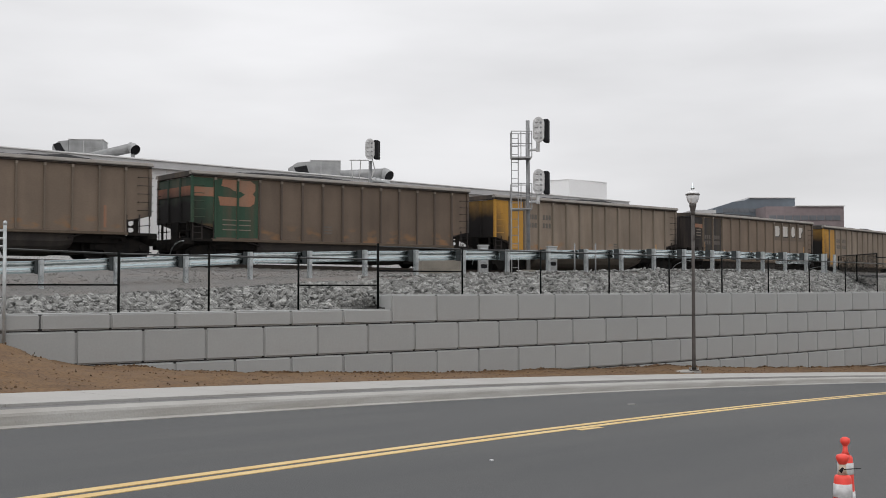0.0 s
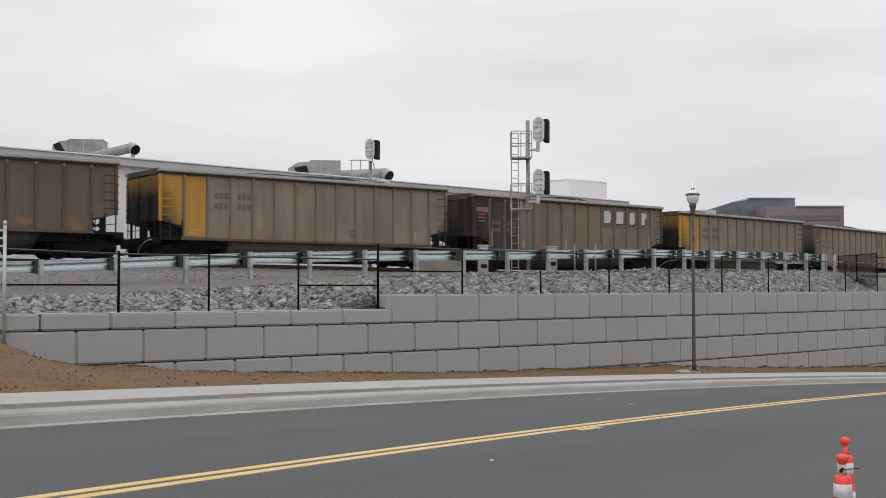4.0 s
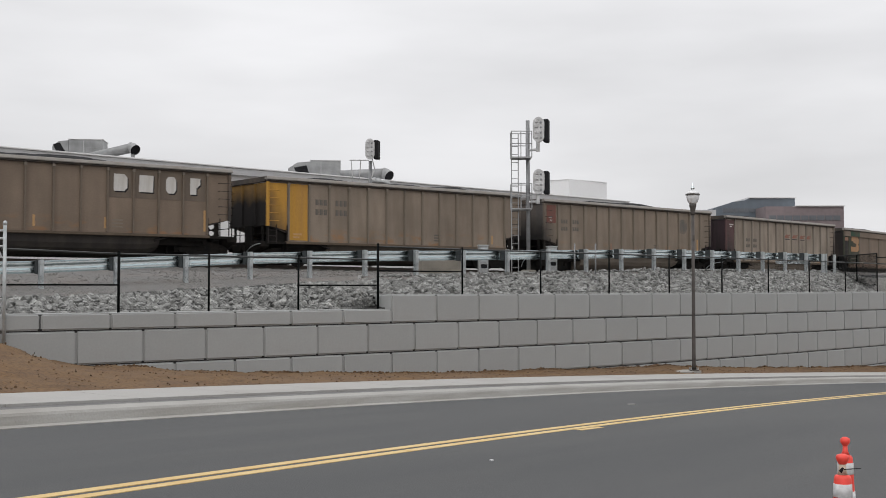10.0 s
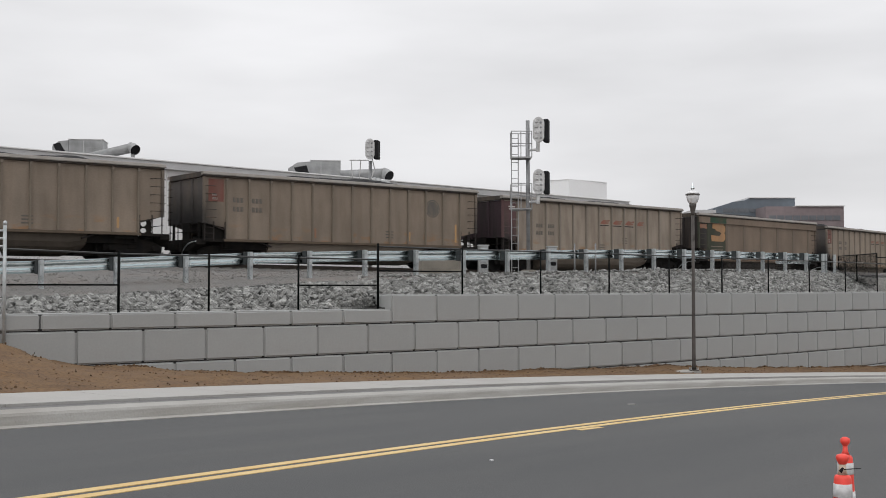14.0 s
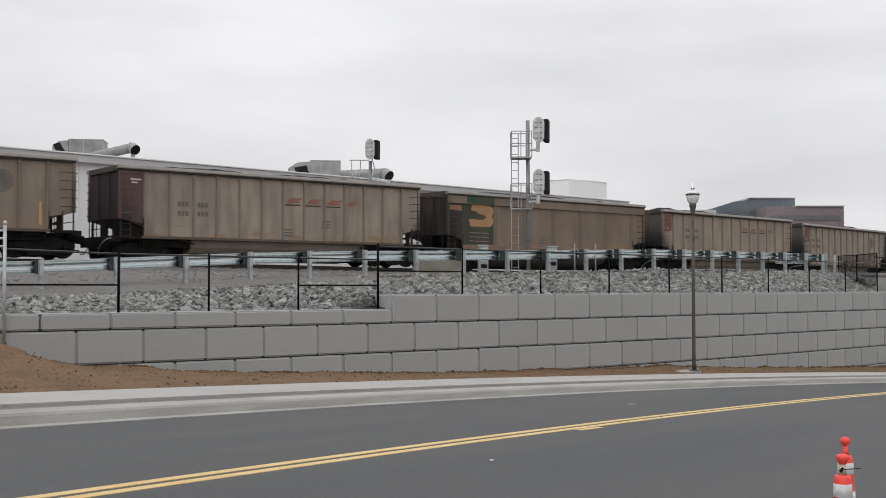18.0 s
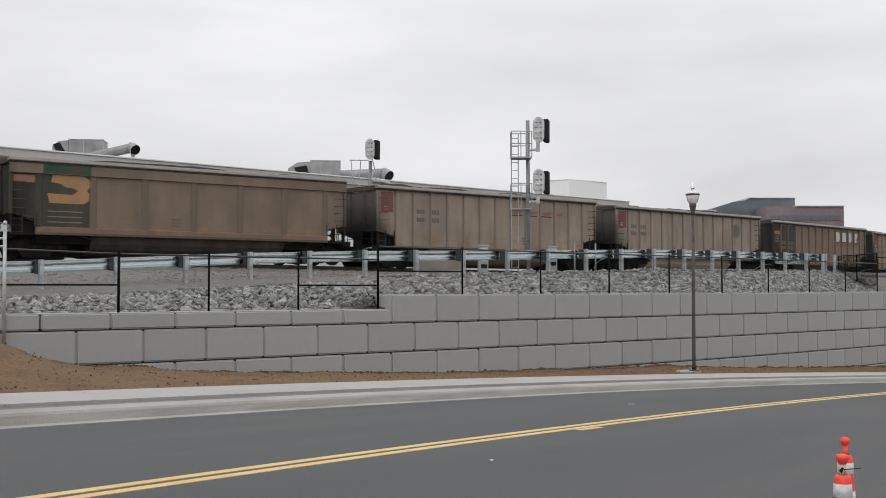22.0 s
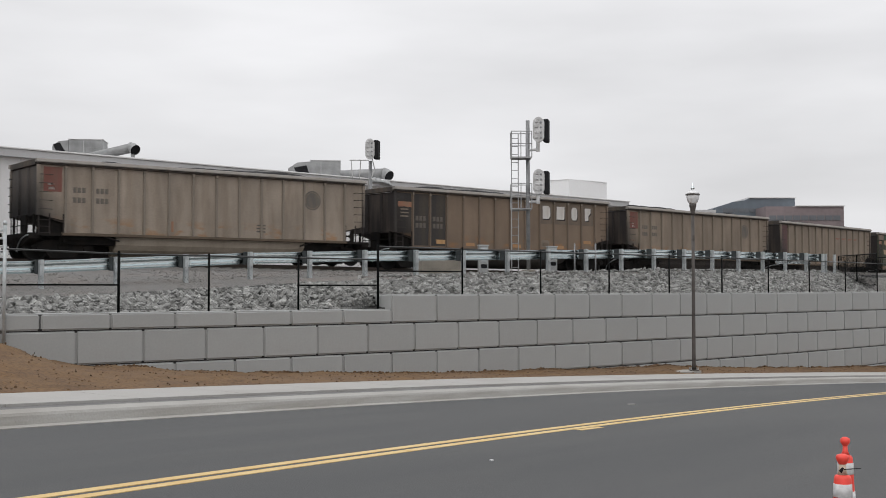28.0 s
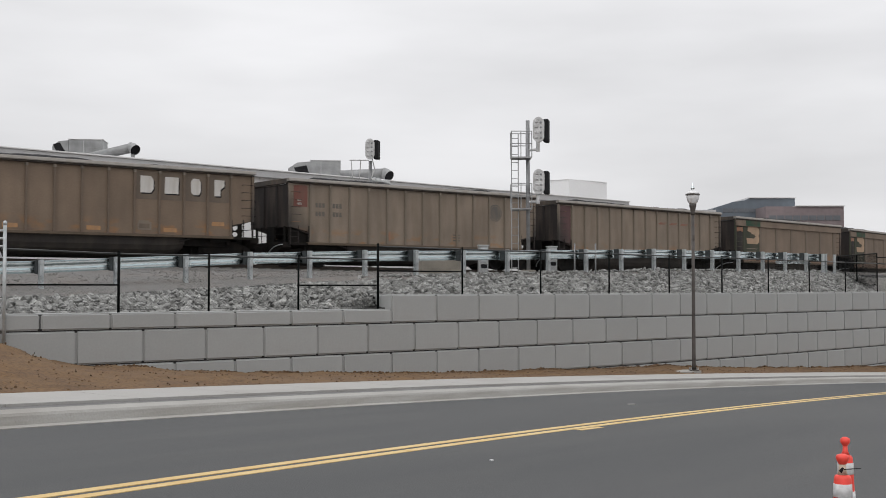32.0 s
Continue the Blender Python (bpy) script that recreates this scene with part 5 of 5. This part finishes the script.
def tall_signal():
    x, y = 3.17, 42.0
    z0 = 2.45
    root = tagged(new("railway_signal"), "tall grey railway signal mast with ladder and two heads", "railway signal")
    part("mast", rod(BM(), (x, y, z0 - 0.3), (x - 0.02, y, 8.13), 0.072, seg=14), M["signal_pole"], root, smooth=True)
    part("mast_base", bevelled(box(BM(), x - 0.25, x + 0.25, y - 0.25, y + 0.25, z0 - 0.3, z0 + 0.12), 0.02), M["vault"], root)
    signal_head(root, x + 0.37, y - 0.25, 7.75)
    signal_head(root, x + 0.37, y - 0.25, 5.82)
    for z in (7.02, 5.09):
        b = rod(BM(), (x, y, z), (x + 0.34, y - 0.2, z), 0.05, seg=8)
        rod(b, (x + 0.34, y - 0.2, z - 0.08), (x + 0.34, y - 0.22, z + 0.4), 0.07, seg=8)
        part("head_bracket", b, M["signal_grey"], root)
    lx0, lx1 = x - 0.63, x - 0.38
    for lx in (lx0, lx1):
        part("ladder_rail", rod(BM(), (lx, y - 0.1, z0), (lx, y - 0.1, 7.62), 0.017, seg=6), M["ladder_steel"], root)
    rung = mesh_of("ladder_rung", rod(BM(), (lx0, y - 0.1, 0), (lx1, y - 0.1, 0), 0.013, seg=6), M["ladder_steel"])
    for i in range(17):
        shared("ladder_rung", rung, root, (0, 0, z0 + 0.2 + 0.3 * i))
    for zb, zt in ((6.72, 7.68), (4.82, 5.75)):
        pl = box(BM(), x - 0.64, x + 0.1, y - 0.4, y + 0.3, zb - 0.03, zb + 0.02)
        part("platform", pl, M["ladder_steel"], root, "steel grating platform")
        for a, b in (((-0.64, -0.4), (-0.64, 0.3)), ((-0.64, -0.4), (0.1, -0.4)), ((-0.64, 0.3), (0.1, 0.3))):
            for z in (zt, (zb + zt) / 2 + 0.02):
                part("handrail", rod(BM(), (x + a[0], y + a[1], z), (x + b[0], y + b[1], z), 0.017, seg=6), M["ladder_steel"], root)
        for cx, cy in ((-0.64, -0.4), (-0.64, 0.3), (-0.3, -0.4), (-0.06, 0.3), (0.1, -0.4)):
            part("rail_post", rod(BM(), (x + cx, y + cy, zb), (x + cx, y + cy, zt), 0.017, seg=6), M["ladder_steel"], root)


tall_signal()


def far_signal():
    y = 56.0
    x = -0.0643 * y
    root = tagged(new("railway_signal"), "grey railway signal with one head behind the train", "railway signal")
    part("mast", rod(BM(), (x, y, 2.2), (x, y, 8.2), 0.085, seg=12), M["signal_pole"], root, smooth=True)
    signal_head(root, x + 0.0, y - 0.2, 8.76, 1.1)
    pl = BM()
    rod(pl, (x - 1.0, y - 0.3, 8.2), (x - 0.05, y - 0.3, 8.2), 0.03, seg=6)
    rod(pl, (x - 0.93, y - 0.3, 8.2), (x - 0.8, y, 6.4), 0.025, seg=6)
    rod(pl, (x - 0.45, y - 0.3, 8.2), (x - 0.6, y, 6.4), 0.025, seg=6)
    box(pl, x - 1.0, x, y - 0.35, y + 0.35, 6.3, 6.36)
    part("platform_frame", pl, M["signal_grey"], root)
    cable = rod(BM(), (x + 0.1, y - 0.1, 8.3), (x + 0.22, y - 0.1, 7.8), 0.03, seg=6)
    rod(cable, (x + 0.22, y - 0.1, 7.8), (x + 0.05, y - 0.1, 7.3), 0.03, seg=6)
    part("cable_loop", cable, M["signal_grey"], root)


far_signal()


# ---- street lamp ----
def street_lamp():
    x, y = 7.395, 33.5
    z = road_z(x, y) + 0.17
    root = tagged(new("street_lamp"), "dark bronze street lamp with a frosted acorn globe", "street lamp")
    root.location = (x, y, z)
    part("base", bevelled(box(BM(), -0.14, 0.14, -0.14, 0.14, -0.2, 0.012), 0.01), M["kerb"], root, "square concrete footing")
    part("base_plate", bevelled(box(BM(), -0.13, 0.13, -0.13, 0.13, 0.012, 0.045), 0.005), M["lamp_post"], root)
    for a in (-0.1, 0.1):
        for b in (-0.1, 0.1):
            part("bolt", rod(BM(), (a, b, 0.045), (a, b, 0.11), 0.014, seg=6), M["galv_dull"], root)
    part("pole", turned(BM(), [(0.07, 0.045), (0.055, 0.25), (0.05, 2.5), (0.046, 4.65)], 16), M["lamp_post"], root, smooth=True)
    part("collar", turned(BM(), [(0.052, 4.6), (0.075, 4.64), (0.064, 4.7), (0.076, 4.76), (0.1, 4.86), (0.108, 4.92), (0.09, 4.94)], 18), M["lamp_post"], root, smooth=True)
    part("globe", turned(BM(), [(0.09, 4.93), (0.135, 4.97), (0.17, 5.06), (0.19, 5.15), (0.188, 5.2)], 20), M["globe"], root, "frosted white acorn globe", True)
    part("band", turned(BM(), [(0.18, 5.185), (0.21, 5.19), (0.21, 5.225), (0.18, 5.235)], 20), M["lamp_post"], root)
    part("cap", turned(BM(), [(0.187, 5.23), (0.175, 5.265), (0.12, 5.31), (0.06, 5.335), (0.045, 5.36)], 20), M["globe"], root, "white dome cap", True)
    part("finial", turned(BM(), [(0.035, 5.355), (0.06, 5.385), (0.062, 5.42), (0.035, 5.445), (0.045, 5.465), (0.025, 5.49), (0.018, 5.5), (0.016, 5.56), (0.004, 5.575)], 12), M["galv"], root, smooth=True)
    part("hatch", box(BM(), -0.032, 0.032, -0.064, -0.045, 3.85, 4.0), M["lamp_post"], root)


street_lamp()


# ---- traffic cones on the near lane ----
def traffic_cone(x, y, tied=False):
    root = tagged(new("traffic_cone"), "orange traffic cone with white bands" + (" and a tied wire" if tied else ""), "traffic cone", "traffic cones")
    root.location = (x, y, road_z(x, y) - 0.008)
    part("base", bevelled(box(BM(), -0.15, 0.15, -0.15, 0.15, 0.0, 0.045), 0.012), M["black"], root, "black rubber base")
    part("body", turned(BM(), [(0.08, 0.04), (0.07, 0.08), (0.055, 0.3), (0.0495, 0.455), (0.043, 0.472), (0.028, 0.478)], 20), M["orange"], root, smooth=True)
    for z0, z1, r0, r1 in ((0.348, 0.428, 0.0535, 0.0506), (0.14, 0.235, 0.0662, 0.0595)):
        part("reflective_band", turned(BM(), [(r0 - 0.004, z0), (r0 + 0.002, z0 + 0.002), (r1 + 0.002, z1 - 0.002), (r1 - 0.004, z1)], 20), M["reflective"], root, "white reflective band", True)
    part("neck", turned(BM(), [(0.03, 0.477), (0.023, 0.5), (0.02, 0.545)] if tied else [(0.03, 0.477), (0.018, 0.505), (0.015, 0.545)], 14), M["tape"] if tied else M["orange"], root, smooth=True)
    part("knob", turned(BM(), [(0.02, 0.538), (0.025, 0.543), (0.034, 0.562), (0.0385, 0.578), (0.033, 0.591), (0.015, 0.598)] if tied else [(0.016, 0.538), (0.022, 0.548), (0.031, 0.562), (0.034, 0.577), (0.029, 0.592), (0.013, 0.6)], 16), M["orange"], root, "round grab knob", True)
    if tied:
        part("tied_wire", rod(BM(), (0.0, -0.026, 0.512), (0.1, -0.02, 0.516), 0.003, seg=5), M["black"], root, "dark tied wire")
        k = rod(BM(), (-0.024, -0.03, 0.498), (-0.008, -0.036, 0.522), 0.012, 0.007, seg=6)
        part("knot", k, M["black"], root, "dark wire knot")


traffic_cone(2.347, 6.7, tied=True)
traffic_cone(2.77, 7.85)


# ---- gate post at the wall's end ----
def gate_post():
    x, y, h = arc_at(-11.27, WALL, -0.05)
    root = tagged(new("gate_post"), "galvanised steel gate post with hinge bars", "gate post")
    part("post", rod(BM(), (x, y, 0.6), (x, y, 3.2), 0.036, seg=14), M["galv_dull"], root, smooth=True)
    part("cap", turned(BM(), [(0.044, 0), (0.044, 0.04), (0.03, 0.07), (0.01, 0.085)], 14, (x, y, 3.2)), M["galv_dull"], root, smooth=True)
    for i, z in enumerate((3.08, 2.92, 2.76)):
        part("hinge_bar", rod(BM(), (x, y, z), (x - 0.32, y - 0.05, z - 0.01), 0.022, seg=8), M["galv_dull"], root)
    hoop = BM()
    for i in range(8):
        a, b = math.pi * i / 8, math.pi * (i + 1) / 8
        rod(hoop, (x - 0.14 + 0.09 * math.cos(a), y - 0.06, 2.52 + 0.16 * math.sin(a)), (x - 0.14 + 0.09 * math.cos(b), y - 0.06, 2.52 + 0.16 * math.sin(b)), 0.016, seg=6)
    part("latch_hoop", hoop, M["galv_dull"], root)
    part("gate_stile", rod(BM(), (x - 0.34, y - 0.05, 0.9), (x - 0.34, y - 0.05, 3.12), 0.03, seg=10), M["galv_dull"], root)


gate_post()


def weed(s, d, rng):
    """A few dry stems on the dirt bank."""
    x, y, z = ground_height(s, d)
    root = tagged(new("weed"), "small dry dark weed on the dirt bank", "weed")
    root.location = (x, y, z)
    for i in range(5):
        a, lean, tall = rng.uniform(0, 6.3), rng.uniform(0.02, 0.1), rng.uniform(0.04, 0.13)
        part("stem", rod(BM(), (0, 0, -0.03), (lean * math.cos(a), lean * math.sin(a), tall), 0.01, 0.004, 5), M["dark_base"], root)


weeds = random.Random(5)
weed(-10.78, -0.3, weeds)


# ---- trackside boxes ----
def trackside_box(name, x0, x1, y, z0, z1, depth, mat, label, lid=True):
    root = tagged(new(name), label, name.replace("_", " "))
    w = x1 - x0
    root.location = ((x0 + x1) / 2, y, z0)
    root.rotation_euler = (0, 0, 0.3)
    part("body", bevelled(box(BM(), -w / 2, w / 2, 0, depth, -0.3, z1 - z0), 0.015), M[mat], root)
    if lid:
        part("lid", bevelled(box(BM(), -w / 2 - 0.02, w / 2 + 0.02, -0.02, depth + 0.02, z1 - z0, z1 - z0 + 0.045), 0.012), M[mat], root)
        part("door_seam", box(BM(), -w / 2 + 0.05, w / 2 - 0.05, -0.008, 0.002, 0.42, z1 - z0 - 0.06), M["galv_dull"], root)
        part("vent_panel", box(BM(), -w / 2 + 0.05, w / 2 - 0.05, -0.01, 0.002, 0.2, 0.34), M["black"], root, "dark vent panel")
    return root


trackside_box("utility_vault", -0.758, 0.661, 39.0, 2.35, 2.93, 1.0, "vault", "pale concrete utility vault beside the railway", False)
trackside_box("signal_cabinet", 1.276, 1.615, 40.0, 2.4, 3.38, 0.2, "cabinet", "pale grey trackside signal cabinet")
trackside_box("signal_cabinet", 3.765, 4.109, 40.6, 2.5, 3.36, 0.2, "cabinet", "pale grey trackside signal cabinet")


for px, top in ((4.6, 3.42), (5.33, 3.42)):
    bollard = tagged(new("pipe_post"), "slim pale steel pipe post beside the railway", "post", "trackside pipe posts")
    bollard.location = (px, 39.6, 2.4)
    part("tube", rod(BM(), (0, 0, -0.3), (0, 0, top - 2.4), 0.028, seg=10), M["signal_pole"], bollard, smooth=True)
    part("cap", turned(BM(), [(0.032, 0), (0.032, 0.02), (0.012, 0.04)], 10, (0, 0, top - 2.4)), M["signal_pole"], bollard)


def fence_return():
    root = tagged(new("side_fence"), "black chain-link fence running back from the wall", "fence")
    a = arc_at(25.92, WALL, 0.45)
    p, q = Vector((a[0], a[1], 0)), Vector((18.669, 53.5, 0))
    for f in (0.5, 1.0):
        c = p.lerp(q, f)
        part("post", rod(BM(), (c.x, c.y, 1.9), (c.x, c.y, 3.4), 0.03, seg=8), M["black_coat"], root)
    part("top_rail", rod(BM(), (p.x, p.y, 3.37), (q.x, q.y, 3.4), 0.022, seg=8), M["black_coat"], root)
    woven((p.x, p.y), (q.x, q.y), 2.0, 3.36, root, 0.055, 0.006)
    e = Vector((20.837, 50, 0))
    part("top_rail", rod(BM(), (p.x, p.y, 3.2), (e.x, e.y, 3.2), 0.022, seg=8), M["black_coat"], root)
    steps = tagged(new("concrete_steps"), "pale stepped concrete coping blocks beside the rock slope", "concrete steps")
    for y, z, v in ((50.6, 2.36, 18.817), (49.6, 2.08, 18.841)):
        b = part("step", bevelled(box(BM(), v, v + 2.25, y, y + 1.0, 1.3, z), 0.02), M["sidewalk"], steps)


fence_return()


# ---- buildings behind the railway ----
def warehouse():
    root = tagged(new("warehouse"), "long white metal warehouse with a grey roof edge", "warehouse")
    a, b = Vector((-25.48, 64.95, 0)), Vector((17.30, 106.25, 0))
    way = (b - a).normalized()
    a0 = a - way * 40
    length = (b - a0).length
    h = math.atan2(way.y, way.x)
    root.location = (a0.x, a0.y, 0)
    root.rotation_euler = (0, 0, h)
    part("wall", box(BM(), 0, length, 0.3, 40, 1.5, 9.55), M["siding"], root, "white ribbed metal wall")
    rib = mesh_of("wall_rib", prism(BM(), [(-0.05, 0.3), (-0.03, 0.26), (0.03, 0.26), (0.05, 0.3)], 2.0, 9.5, "z"), M["siding"])
    for i in range(int(length / 1.2)):
        shared("wall_rib", rib, root, (0.6 + 1.2 * i, 0, 0))
    part("fascia", bevelled(box(BM(), -0.2, length + 0.2, -0.1, 0.29, 9.5, 9.96), 0.02), M["fascia"], root, "grey metal fascia")
    part("roof_edge", bevelled(box(BM(), -0.25, length + 0.25, -0.18, 0.5, 9.961, 10.06), 0.02), M["siding"], root, "white roof edge cap")
    part("roof", box(BM(), 0, length, 0.5, 40, 9.6, 9.95), M["fascia"], root)
    # dark band added low on the wall, standing in for shade under the train
    part("base_course", box(BM(), 0, length, 0.2, 0.299, 1.5, 2.7), M["dark_base"], root, "dark band low on the wall for the shade under the train")

    def roof_unit(x0, x1, z1, dist, f, slats):
        w = x1 - x0
        z0 = 9.9
        u = tagged(new("roof_ventilator"), "grey sheet-metal roof unit with a dark intake hood", "roof unit", "roof units")
        u.location = (x0, dist, z0)
        u.rotation_euler = (0, 0, 0.12)
        hgt = z1 - z0
        part("cabinet", bevelled(box(BM(), w * f, w, 0, w * 0.6, -0.1, hgt), 0.03), M["hvac"], u)
        part("top_flange", bevelled(box(BM(), w * f - 0.04, w + 0.04, -0.04, w * 0.62, hgt, hgt + 0.05), 0.01), M["siding"], u)
        part("side_box", bevelled(box(BM(), w, w * 1.08, 0.1, w * 0.4, -0.1, hgt * 0.55), 0.03), M["hvac"], u)
        hood = prism(BM(), [(0.0, hgt * 0.75), (w * f * 0.4, hgt * 0.93), (w * f, hgt * 0.97), (w * f, -0.1), (w * 0.02, -0.1)], 0.0, w * 0.5)
        part("hood", hood, M["hvac"], u)
        part("louvre", prism(BM(), [(w * a, hgt * b) for a, b in slats], -0.03, 0.002), M["black"], u, "dark intake louvre")
        part("access_panel", bevelled(box(BM(), w * 0.66, w * 0.86, -0.025, 0.002, hgt * 0.3, hgt * 0.72), 0.008), M["hvac"], u)
        part("seam", box(BM(), w * 0.62, w * 0.63, -0.02, 0.002, 0, hgt * 0.97), M["fascia"], u)
        return u

    roof_unit(-25.95, -22.7, 11.789, 75.0, 0.32, ((0.01, 0.82), (0.15, 0.88), (0.29, 0.48), (0.16, 0.32)))
    roof_unit(-13.161, -8.71, 12.763, 96.0, 0.43, ((0.11, 0.78), (0.35, 0.85), (0.42, 0.5), (0.22, 0.42)))

    def roof_duct(ax, az, bx, bz, dist, r):
        u = tagged(new("roof_duct"), "round grey exhaust duct with an open elbow", "exhaust duct", "roof ducts")
        p, q = Vector((ax, dist + 0.6, az)), Vector((bx, dist, bz))
        part("pipe", rod(BM(), p, q, r * 0.86, r * 0.98, 20), M["hvac"], u, smooth=True)
        way = (q - p).normalized()
        part("flange", rod(BM(), q - way * 0.14, q - way * 0.02, r * 1.1, seg=20), M["hvac"], u)
        end = q + Vector((0.5, -0.5, -0.4)) * r * 1.5
        part("elbow", rod(BM(), q - way * 0.05, end, r * 1.05, r * 1.05, 20, caps=False), M["hvac"], u, smooth=True)
        d = (end - q).normalized()
        part("opening", rod(BM(), end - d * 0.1, end - d * 0.08, r * 1.03, seg=20), M["black"], u, "dark open mouth")
        part("stand", box(BM(), q.x - 0.1, q.x + 0.1, q.y - 0.1, q.y + 0.1, 9.9, q.z), M["hvac"], u)

    roof_duct(-22.3, 10.2, -19.5, 10.72, 71.0, 0.32)
    crumple = BM()
    rows = []
    for i in range(25):
        row = []
        for j in range(9):
            u, v = i / 24, j / 8
            arch = math.sin(math.pi * u) ** 0.5 * math.sin(math.pi * (0.12 + 0.88 * v))
            h = 9.62 + arch * (0.5 + 0.3 * noise.noise((u * 5, v * 3, 3))) + 0.1 * noise.noise((u * 14, v * 6, 8))
            row.append(crumple.verts.new((-6.1 + 2.25 * u, 83.75 + 1.1 * u + 0.9 * v + 0.1 * noise.noise((u * 9, v * 5, 1)), h)))
        rows.append(row)
    for a, b in zip(rows, rows[1:]):
        for j in range(8):
            crumple.faces.new((a[j], b[j], b[j + 1], a[j + 1]))
    cover = part("roof_sheeting", crumple, M["hvac_pale"], smooth=True)
    cover.modifiers.new("thickness", "SOLIDIFY").thickness = 0.02
    tagged(cover, "crumpled pale grey sheeting over the warehouse roof edge", "sheeting")
    roof_duct(-8.347, 11.164, -4.678, 11.21, 92.0, 0.44)


warehouse()


def far_buildings():
    d = 190.0
    hall = tagged(new("penthouse_building"), "pale flat-roofed metal building behind the warehouse", "building")
    plan = [(16.3, 171.6), (18.98, 170.0), (25.4, 175.4), (25.4, 196.0), (16.3, 196.0)]
    part("wall", prism(BM(), plan, 2.0, 18.2, "z"), M["pale_panel"], hall, "pale metal wall")
    part("roof_cap", prism(BM(), [(x + (0.06 if x > 20 else -0.06), y + (-0.06 if y < 190 else 0.06)) for x, y in plan], 18.2, 18.28, "z"), M["pale_panel"], hall)
    # blue-grey office block with a sloping wing
    off = tagged(new("office_building"), "blue-grey office block with brick wing and glass bands", "building")
    bm = BM()
    prism(bm, [(45.274, 2), (59.103, 2), (59.103, 16.96), (51.336, 16.96), (50.578, 16.581), (48.873, 16.392), (45.274, 15.255)], d, d + 30)
    part("wall", bm, M["far_grey"], off, "blue-grey clad wall")
    part("roof_edge", box(BM(), 51.336, 59.197, d - 0.3, d + 30, 16.96, 17.121), M["siding"], off, "pale roof edge")
    bw = box(BM(), 52.467, 65.17, d - 6, d - 0.1, 2, 15.16)
    part("brick_wing", bw, M["far_brick"], off, "brick-coloured lower wing")
    part("roof_edge", box(BM(), 57.42, 65.262, d - 6.3, d - 0.1, 15.16, 15.312), M["siding"], off, "pale roof edge")
    for i in range(9):
        x = 53.017 + i * 1.302
        part("window", box(BM(), x, x + 1.156, d - 6.08, d - 5.9, 12.887, 13.692), M["far_glass"], off)
    for i in range(8):
        x = 46.979 + i * 0.9
        part("window", box(BM(), x, x + 0.786, d - 0.08, d + 0.1, 14.592, 15.255), M["far_glass"], off)
    low = tagged(new("low_building"), "low pale roof beyond the railway", "building")
    part("roof", box(BM(), 37.373, 41.017, 170, 190, 2.0, 13.637), M["fascia"], low)


far_buildings()


# ---- the train's run: speed in metres a second every four seconds ----
SPEEDS = ((0, 4.292), (4, 4.479), (8, 4.636), (12, 4.770), (16, 4.924), (20, 5.079), (24, 5.183), (28, 5.343), (32, 5.532))
START = -70.628


def run_to(t):
    """Metres run since the sixteenth second."""
    n = 64
    a = [16 + (t - 16) * i / n for i in range(n + 1)]
    v = [table(q, SPEEDS) for q in a]
    return sum((v[i] + v[i + 1]) / 2 for i in range(n)) * (t - 16) / n


def motions():
    times = [0.5 * i for i in range(65)]
    runs = [run_to(t) for t in times]
    for k, car in CARS.items():
        rows = []
        for t, run in zip(times, runs):
            s = START + PITCH * k - run
            fx, fy, _ = rail_at(s + 1.1)
            bx, by, _ = rail_at(s + BODY - 1.1)
            h = math.atan2(by - fy, bx - fx)
            x, y = fx - 1.1 * math.cos(h), fy - 1.1 * math.sin(h)
            rows.append((t, pose(x, y, rail_z(s + 7.3), 0, 0, math.degrees(h))))
        walk(car, rows)
    # wheels roll under the cars; all on the same end of a truck turn alike
    turned_by = [(0.1 * i, -math.degrees(run_to(0.1 * i) / 0.457)) for i in range(321)]
    first = {}
    for dx, wheel in WHEELS:
        if dx not in first:
            walk(wheel, [(t, pose(dx, 0, 0.457, 0, a, 0)) for t, a in turned_by])
            first[dx] = wheel
        else:
            wheel.rotation_mode = "QUATERNION"
            wheel.animation_data_create()
            wheel.animation_data.action = first[dx].animation_data.action
            wheel.animation_data.action_slot = first[dx].animation_data.action_slot


motions()
